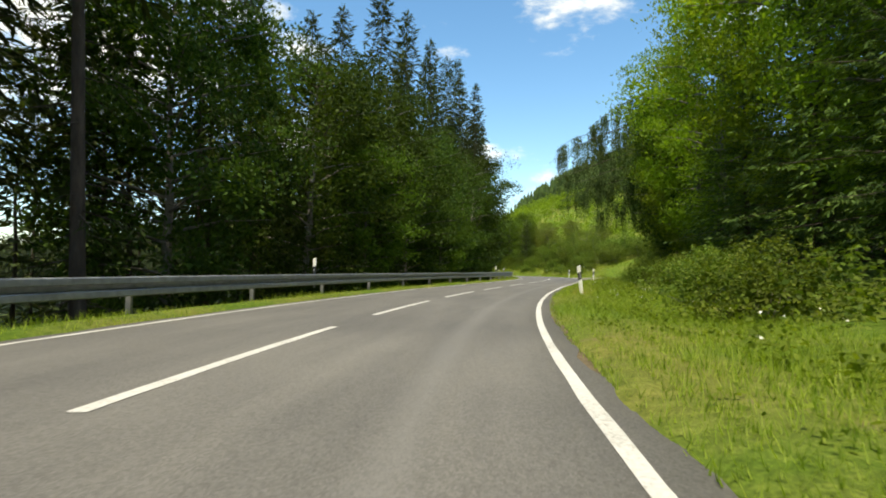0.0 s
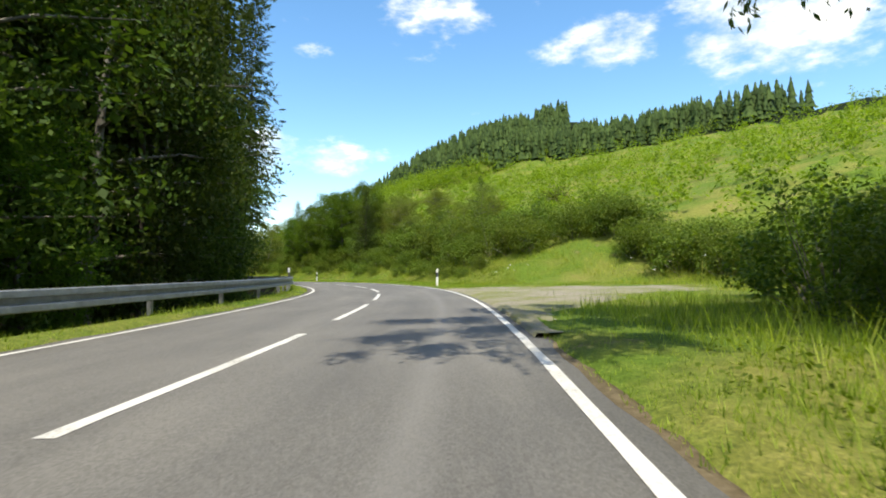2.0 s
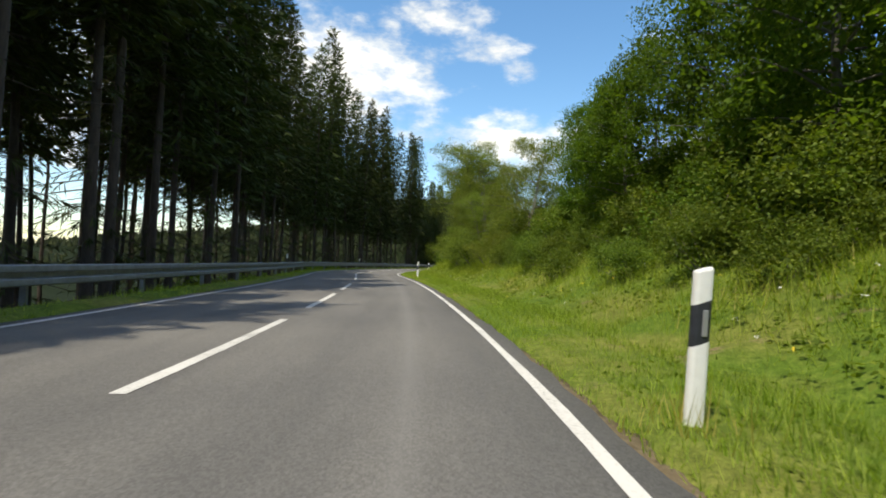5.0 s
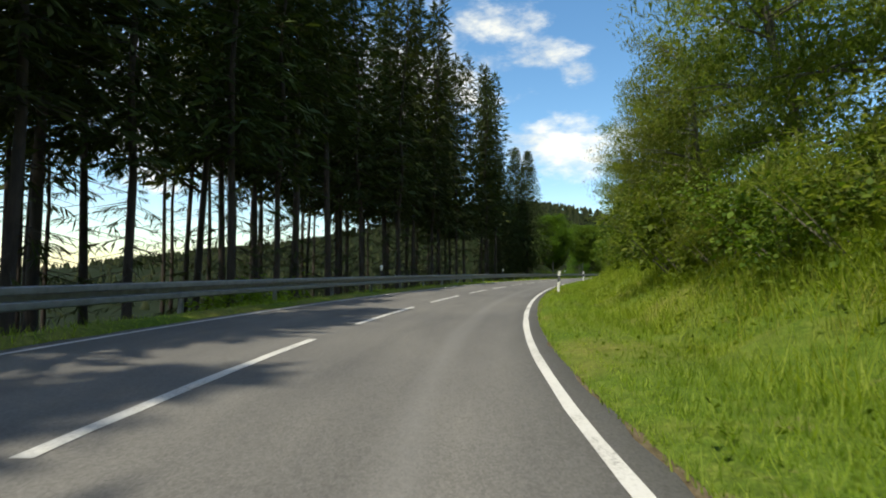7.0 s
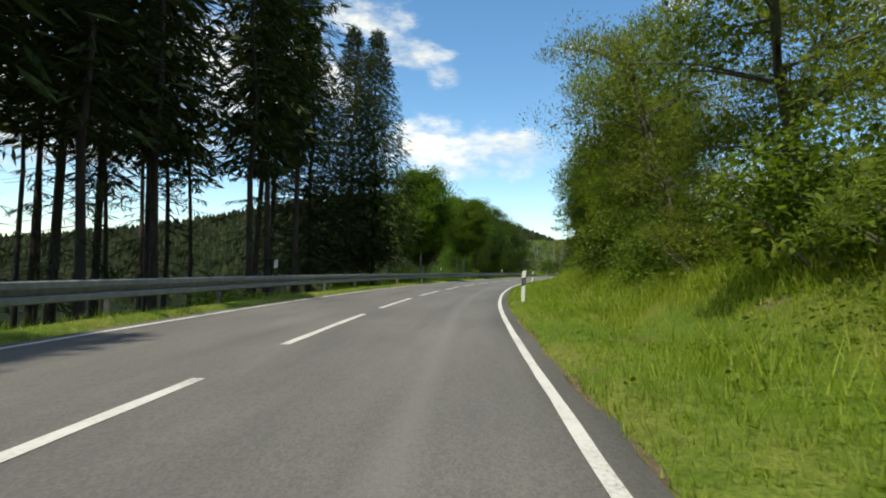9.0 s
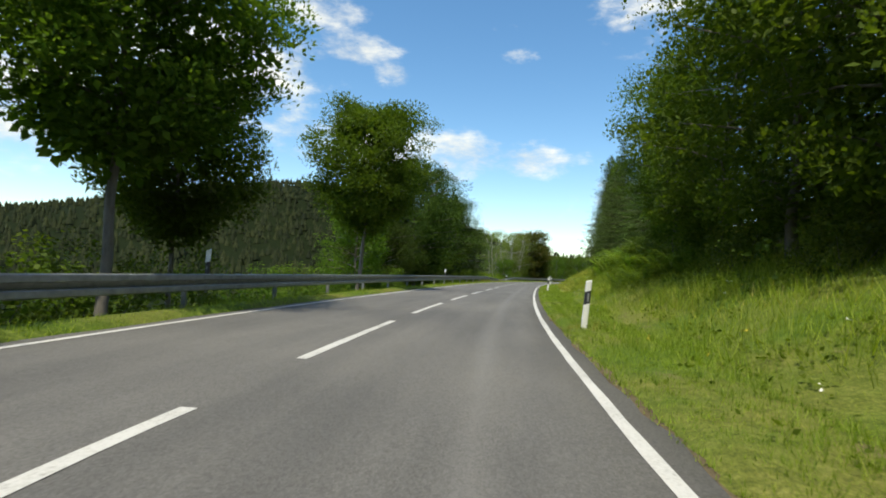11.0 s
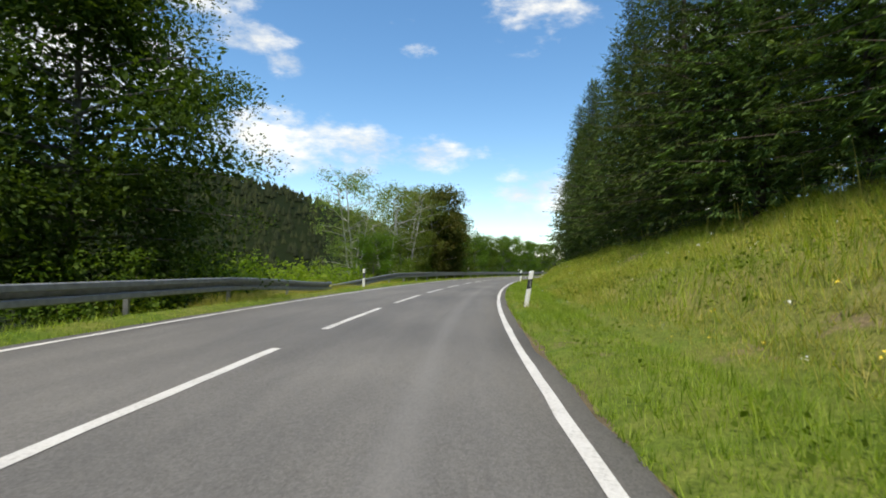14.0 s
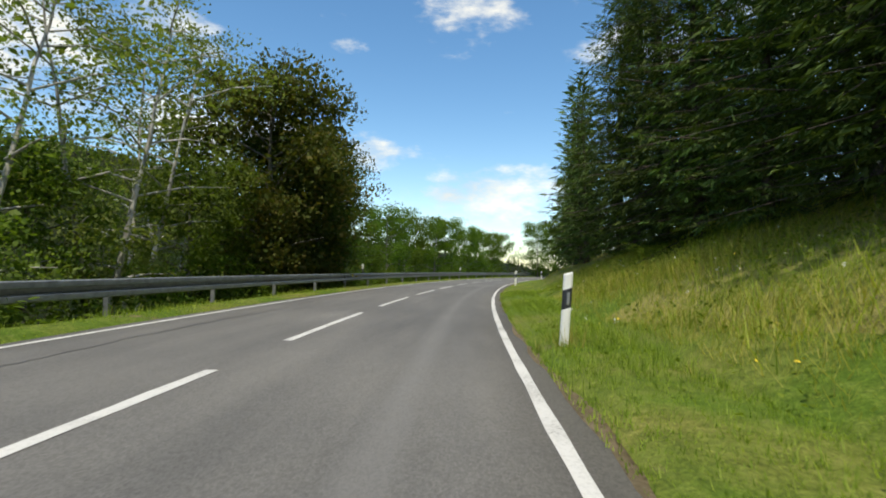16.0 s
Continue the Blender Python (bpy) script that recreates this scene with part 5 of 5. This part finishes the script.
def weeds(name, zones, size, material, seed, label, hmax=0.5):
    """Low broad-leaved plants scattered in patches."""
    rg = np.random.default_rng(seed)
    C = []
    for s0, s1, d0, d1, dens in zones:
        n = int((s1 - s0) * abs(d1 - d0) * dens)
        s, d = s0 + (s1 - s0) * rg.random(n), d0 + (d1 - d0) * rg.random(n)
        ok = ~in_layby(s, d) & (np.sin(s * 0.9) + np.sin(d * 1.7 + s * 0.3) + rg.normal(0, 0.6, n) > -0.3)
        x, y = plan(s[ok], d[ok])
        C.append(np.stack([x, y, height(x, y) + hmax * rg.random(len(x)) ** 2], 1))
    C = np.concatenate(C)
    leaves = leaf_cloud(C, 0.10 + 0.12 * rg.random(len(C)), 9, size, rg)
    tagged(new(name, leafage(name, leaves, material)), label, "weeds", kind="stuff")


weeds("clover", [(-8, 40, 3.7, 6.0, 12), (62, 312, 3.6, 5.2, 8)], 0.06, M_FERN, 78, "low clover and plantain in the roadside turf", 0.1)
weeds("verge_weeds", [(-8, 36, 4.6, 8.0, 14), (62, 118, 5.2, 8.5, 15), (118, 190, 4.8, 8.0, 16), (190, 236, 5.0, 8.0, 9), (236, 310, 5, 10, 8.0)], 0.075, M_FERN, 75, "low broad-leaved weeds among the roadside grass", 0.35)
weeds("nettles", [(-6, 20, 6.2, 8.5, 16), (24, 40, 6.4, 9.5, 12), (74, 110, 7.5, 9.5, 8), (120, 188, 6.2, 7.6, 8), (196, 232, 6.8, 8.4, 7)], 0.115, M_LEAF_BUSH, 76, "rank nettles and brambles under the trees", 1.0)
weeds("valley_weeds", [(-8, 200, -7.2, -5.2, 5), (200, 300, -7.5, -5.0, 5)], 0.14, M_LEAF_BUSH, 77, "dark weeds behind the guardrail", 0.5)


def fern(seed):
    rg = np.random.default_rng(seed)
    root = new("fern")
    sets = []
    for i in range(11):
        az, ln = i * 2.4 + rg.random(), 0.75 + 0.35 * rg.random()
        m = 16
        a = np.linspace(0.1, 1, m)
        q = np.stack([np.cos(az) * ln * a * 0.9, np.sin(az) * ln * a * 0.9, 0.75 * ln * np.sin(a * 2.2)], 1)
        for sg in (-1, 1):
            dirs = np.tile((np.cos(az + sg * 1.25), np.sin(az + sg * 1.25), -0.25), (m, 1))
            lens = 0.24 * ln * (1.05 - a) + 0.03
            sets.append(blades(q, dirs, lens, lens * 0.36, 0.15, rg, 0.02))
    tagged(child("frondwork", leafage("fern_fronds", functools.reduce(both, sets), M_FERN), root), kind="stuff")
    return tagged(root, "light green bracken fern on the bank", "fern", "ferns on the bank")


frond = fern(81)
put(frond, [(s + rg.normal(0, 0.5), max(5.8, 6.9 + rg.normal(0, 0.8)), 0.85 + 0.7 * rg.random()) for s in np.arange(217, 237, 0.5)] + [(289.5, 6.6, 0.9), (290.3, 7.1, 0.8), (303, 7.2, 0.9), (304, 7.6, 0.7), (243, 8.6, 0.8), (201, 7, 0.9), (204, 6.6, 0.8)], 28)


# ---- hillside and distant woods ----


def scrub():
    """Young trees and bushes covering the open hillside."""
    rg = np.random.default_rng(91)
    C, R = [], []
    n = 3400
    s, d = 30 + 170 * rg.random(n), 19 + (np.interp(30 + 170 * rg.random(n), [80, 100, 130, 240], [72, 66, 52, 42])) * rg.random(n) ** 0.9
    x, y = plan(s, d)
    z = height(x, y)
    for i in range(n):
        h = 1.0 + 2.4 * rg.random() ** 1.5
        for k in range(3):
            C.append((x[i] + rg.normal(0, 0.3 * h), y[i] + rg.normal(0, 0.3 * h), z[i] + h * (0.25 + 0.3 * k)))
            R.append(0.36 * h * (1.15 - 0.25 * k))
    C, R = np.array(C), np.array(R)
    leaves = leaf_cloud(C, R, 13, 0.33, rg)
    tagged(new("hillside_scrub", leafage("hillside_scrub", leaves, M_LEAF_LIGHT)), "dense light green young trees covering the hillside", "scrub", kind="stuff")


scrub()


def fir_shapes(x, y, z, h, rg, layers, points, spread=0.2):
    """Small conifers as stacked ragged skirts."""
    V, F = [], []
    n = len(x)
    o = 0
    for l in range(layers):
        u0, u1 = l / layers, min(1.0, (l + 2.8) / layers)
        r = spread * h * (1 - u0 * 0.92) * (0.75 + 0.5 * rg.random(n))
        a = rg.random(n) * 6.28
        ring = np.empty((n, 2 * points, 3))
        for k in range(2 * points):
            w = a + math.pi * k / points
            rr = r * (1.0 if k % 2 == 0 else 0.55) * (0.8 + 0.4 * rg.random(n))
            ring[:, k] = np.stack([x + np.cos(w) * rr, y + np.sin(w) * rr, z + h * (u0 + (0 if k % 2 == 0 else 0.05)) + 0.03 * h], 1)
        apex = np.stack([x, y, z + h * u1], 1)[:, None]
        vv = np.concatenate([ring, apex], 1).reshape(-1, 3)
        k = np.arange(2 * points)
        tri = np.stack([k, (k + 1) % (2 * points), np.full_like(k, 2 * points)], 1)
        F.append((tri[None] + (np.arange(n) * (2 * points + 1))[:, None, None]).reshape(-1, 3) + o)
        V.append(vv)
        o += len(vv)
    return np.concatenate(V), np.concatenate(F)


def ridge_wood():
    rg = np.random.default_rng(92)
    n = 1900
    s = 86 + 175 * rg.random(n)
    d = np.interp(s, [80, 100, 130, 170, 250], [88, 84, 74, 56, 44]) + 24 * rg.random(n)
    x, y = plan(s, d)
    h = 4.6 + 4.0 * rg.random(n)
    v, f = fir_shapes(x, y, height(x, y) - 0.3, h, rg, 7, 4)
    tagged(new("ridge_wood", mesh("ridge_wood", v, f, M_NEEDLE_RIDGE)), "row of dark spruces along the ridge of the hillside", "wood", kind="stuff")


ridge_wood()


def far_wood():
    rg = np.random.default_rng(93)
    X, Y = [], []
    for az, dist, ra, rb, n in ((36, 430, 290, 260, 6200), (62, 540, 330, 300, 1500), (6, 740, 420, 300, 1500), (20, 260, 120, 80, 500)):
        hx, hy = -54 - dist * math.sin(radians(az)), 250 + dist * math.cos(radians(az))
        X.append(hx + ra * (2 * rg.random(n) - 1)), Y.append(hy + rb * (2 * rg.random(n) - 1))
    x, y = np.concatenate(X), np.concatenate(Y)
    s, d = road_coords(x, y)
    ok = d < -45
    x, y = x[ok], y[ok]
    h = 4.0 + 3.0 * rg.random(len(x))
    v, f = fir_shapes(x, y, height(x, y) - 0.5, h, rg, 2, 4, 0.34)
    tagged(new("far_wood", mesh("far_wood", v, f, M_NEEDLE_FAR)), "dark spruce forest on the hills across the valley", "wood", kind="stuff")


far_wood()


def pebbles():
    rg = np.random.default_rng(94)
    n = 2600
    s, d = 42 + 20 * rg.random(n), 3.4 + 9.8 * rg.random(n)
    ok = in_layby(s, d)
    x, y = plan(s[ok], d[ok])
    n = len(x)
    r = 0.006 + 0.013 * rg.random(n) ** 3
    c = np.stack([x, y, height(x, y) + 0.04 + r * 0.3], 1)
    o = np.array([(1, 0, 0), (-1, 0, 0), (0, 1, 0), (0, -1, 0), (0, 0, 0.7), (0, 0, -0.7)], float)
    v = (c[:, None] + o[None] * r[:, None, None] * (0.6 + 0.8 * rg.random((n, 6, 1)))).reshape(-1, 3)
    t = np.array([(0, 2, 4), (2, 1, 4), (1, 3, 4), (3, 0, 4), (2, 0, 5), (1, 2, 5), (3, 1, 5), (0, 3, 5)])
    f = (t[None] + 6 * np.arange(n)[:, None, None]).reshape(-1, 3)
    tagged(new("pebbles", mesh("pebbles", v, f, M_STONE)), "loose grey pebbles on the gravel", "pebbles", kind="stuff")


pebbles()


def flowers(name, zones, material, seed, label):
    rg = np.random.default_rng(seed)
    C = []
    for s0, s1, d0, d1, n in zones:
        s, d = s0 + (s1 - s0) * rg.random(n), d0 + (d1 - d0) * rg.random(n)
        x, y = plan(s, d)
        C.append(np.stack([x, y, height(x, y) + 0.15 + 0.2 * rg.random(n)], 1))
    C = np.concatenate(C)
    leaves = leaf_cloud(C, np.full(len(C), 0.03), 4, 0.035, rg)
    tagged(new(name, leafage(name, leaves, material)), label, "flowers", kind="stuff")


flowers("white_flowers", [(-6, 36, 4.2, 7, 60), (85, 120, 5, 8, 60), (190, 310, 4.4, 9, 220)], M_FLOWER, 95, "small white flowers in the verge")
flowers("yellow_flowers", [(85, 120, 4.2, 7, 30), (195, 300, 4.2, 8, 120)], M_FLOWER_Y, 96, "small yellow flowers in the verge")


def umbels(name, zones, seed, label):
    """Tall thin stalks with flat pale heads, and bare seed stalks between them."""
    rg = np.random.default_rng(seed)
    C = []
    for s0, s1, d0, d1, n in zones:
        x, y = plan(s0 + (s1 - s0) * rg.random(n), d0 + (d1 - d0) * rg.random(n))
        C.append(np.stack([x, y, height(x, y)], 1))
    C = np.concatenate(C)
    h = 0.7 + 0.6 * rg.random(len(C))
    lean = np.stack([rg.normal(0, 0.12, len(C)), rg.normal(0, 0.12, len(C)), np.ones(len(C))], 1)
    stalks = blades(C, lean, h, np.full(len(C), 0.02), 0.3, rg)
    tagged(new(name, leafage(name, stalks, M_STRAW)), "tall thin dry flower stalks on the bank's crest", "stalks", kind="stuff")
    tip = (C + unit(lean) * h[:, None])[rg.random(len(C)) < 0.5]
    heads = leaf_cloud(tip, np.full(len(tip), 0.07), 9, 0.045, rg, 0.25)
    tagged(new(name + "_heads", leafage(name + "_heads", heads, M_FLOWER)), label, "flowers", kind="stuff")


umbels("umbel_stalks", [(246, 306, 8.4, 10.4, 170), (232, 246, 8.6, 10.5, 30), (60, 90, 5.5, 8.5, 40), (42, 60, 12.4, 14.5, 30)], 97, "pale flat flower heads on tall stalks")


def mud():
    """A smear of dried soil across the edge line."""
    rg = np.random.default_rng(98)
    n = 26
    v = [(0, 0, 0.002)]
    for k in range(n):
        a, r = 2 * math.pi * k / n, 0.55 + 0.75 * rg.random()
        v.append((math.cos(a) * 0.24 * r, math.sin(a) * 0.13 * r, 0.0))
    x, y = plan(MUD_S, MUD_D)
    th = radians(heading(MUD_S))
    v = [(x + p * math.cos(th) - q * math.sin(th), y + p * math.sin(th) + q * math.cos(th), z + 0.0065) for p, q, z in v]
    f = [(0, k + 1, (k + 1) % n + 1) for k in range(n)]
    tagged(new("mud_patch", mesh("mud_patch", v, f, M_MUD, True)), "small patch of dried brown mud over the edge line", "mud")


def earth_scar(s0, d0, length, width, seed):
    """A slipped patch of bare earth lying on the slope of the bank."""
    rg = np.random.default_rng(seed)
    n, m = 14, 10
    A, Rr = np.meshgrid(np.linspace(0, 2 * math.pi, n, endpoint=False), np.linspace(0, 1, m), indexing="ij")
    edge = (0.7 + 0.5 * rg.random(n))[:, None]
    s, d = s0 + np.cos(A) * Rr * edge * length / 2, d0 + np.sin(A) * Rr * edge * width / 2
    x, y = plan(s, d)
    z = height(x, y) + 0.05 * (1 - Rr) + 0.05 - 0.09 * smooth(0.75, 1, Rr) + 0.012 * rg.normal(0, 1, x.shape)
    k = np.arange(n)[:, None] * m + np.arange(m - 1)
    nxt = ((np.arange(n) + 1) % n)[:, None] * m + np.arange(m - 1)
    f = np.stack([k, k + 1, nxt + 1, nxt], -1).reshape(-1, 4)
    tagged(new("earth_scar", mesh("earth_scar", np.stack([x, y, z], -1).reshape(-1, 3), f, M_SOIL, True)), "slipped patch of bare brown earth on the grassy bank", "bare earth")


earth_scar(287.6, 6.4, 1.5, 1.7, 99)
earth_scar(246.5, 6.9, 1.3, 0.9, 100)
earth_scar(271.0, 7.6, 1.6, 1.0, 101)
MUD_S, MUD_D = 237.4, 3.02
mud()
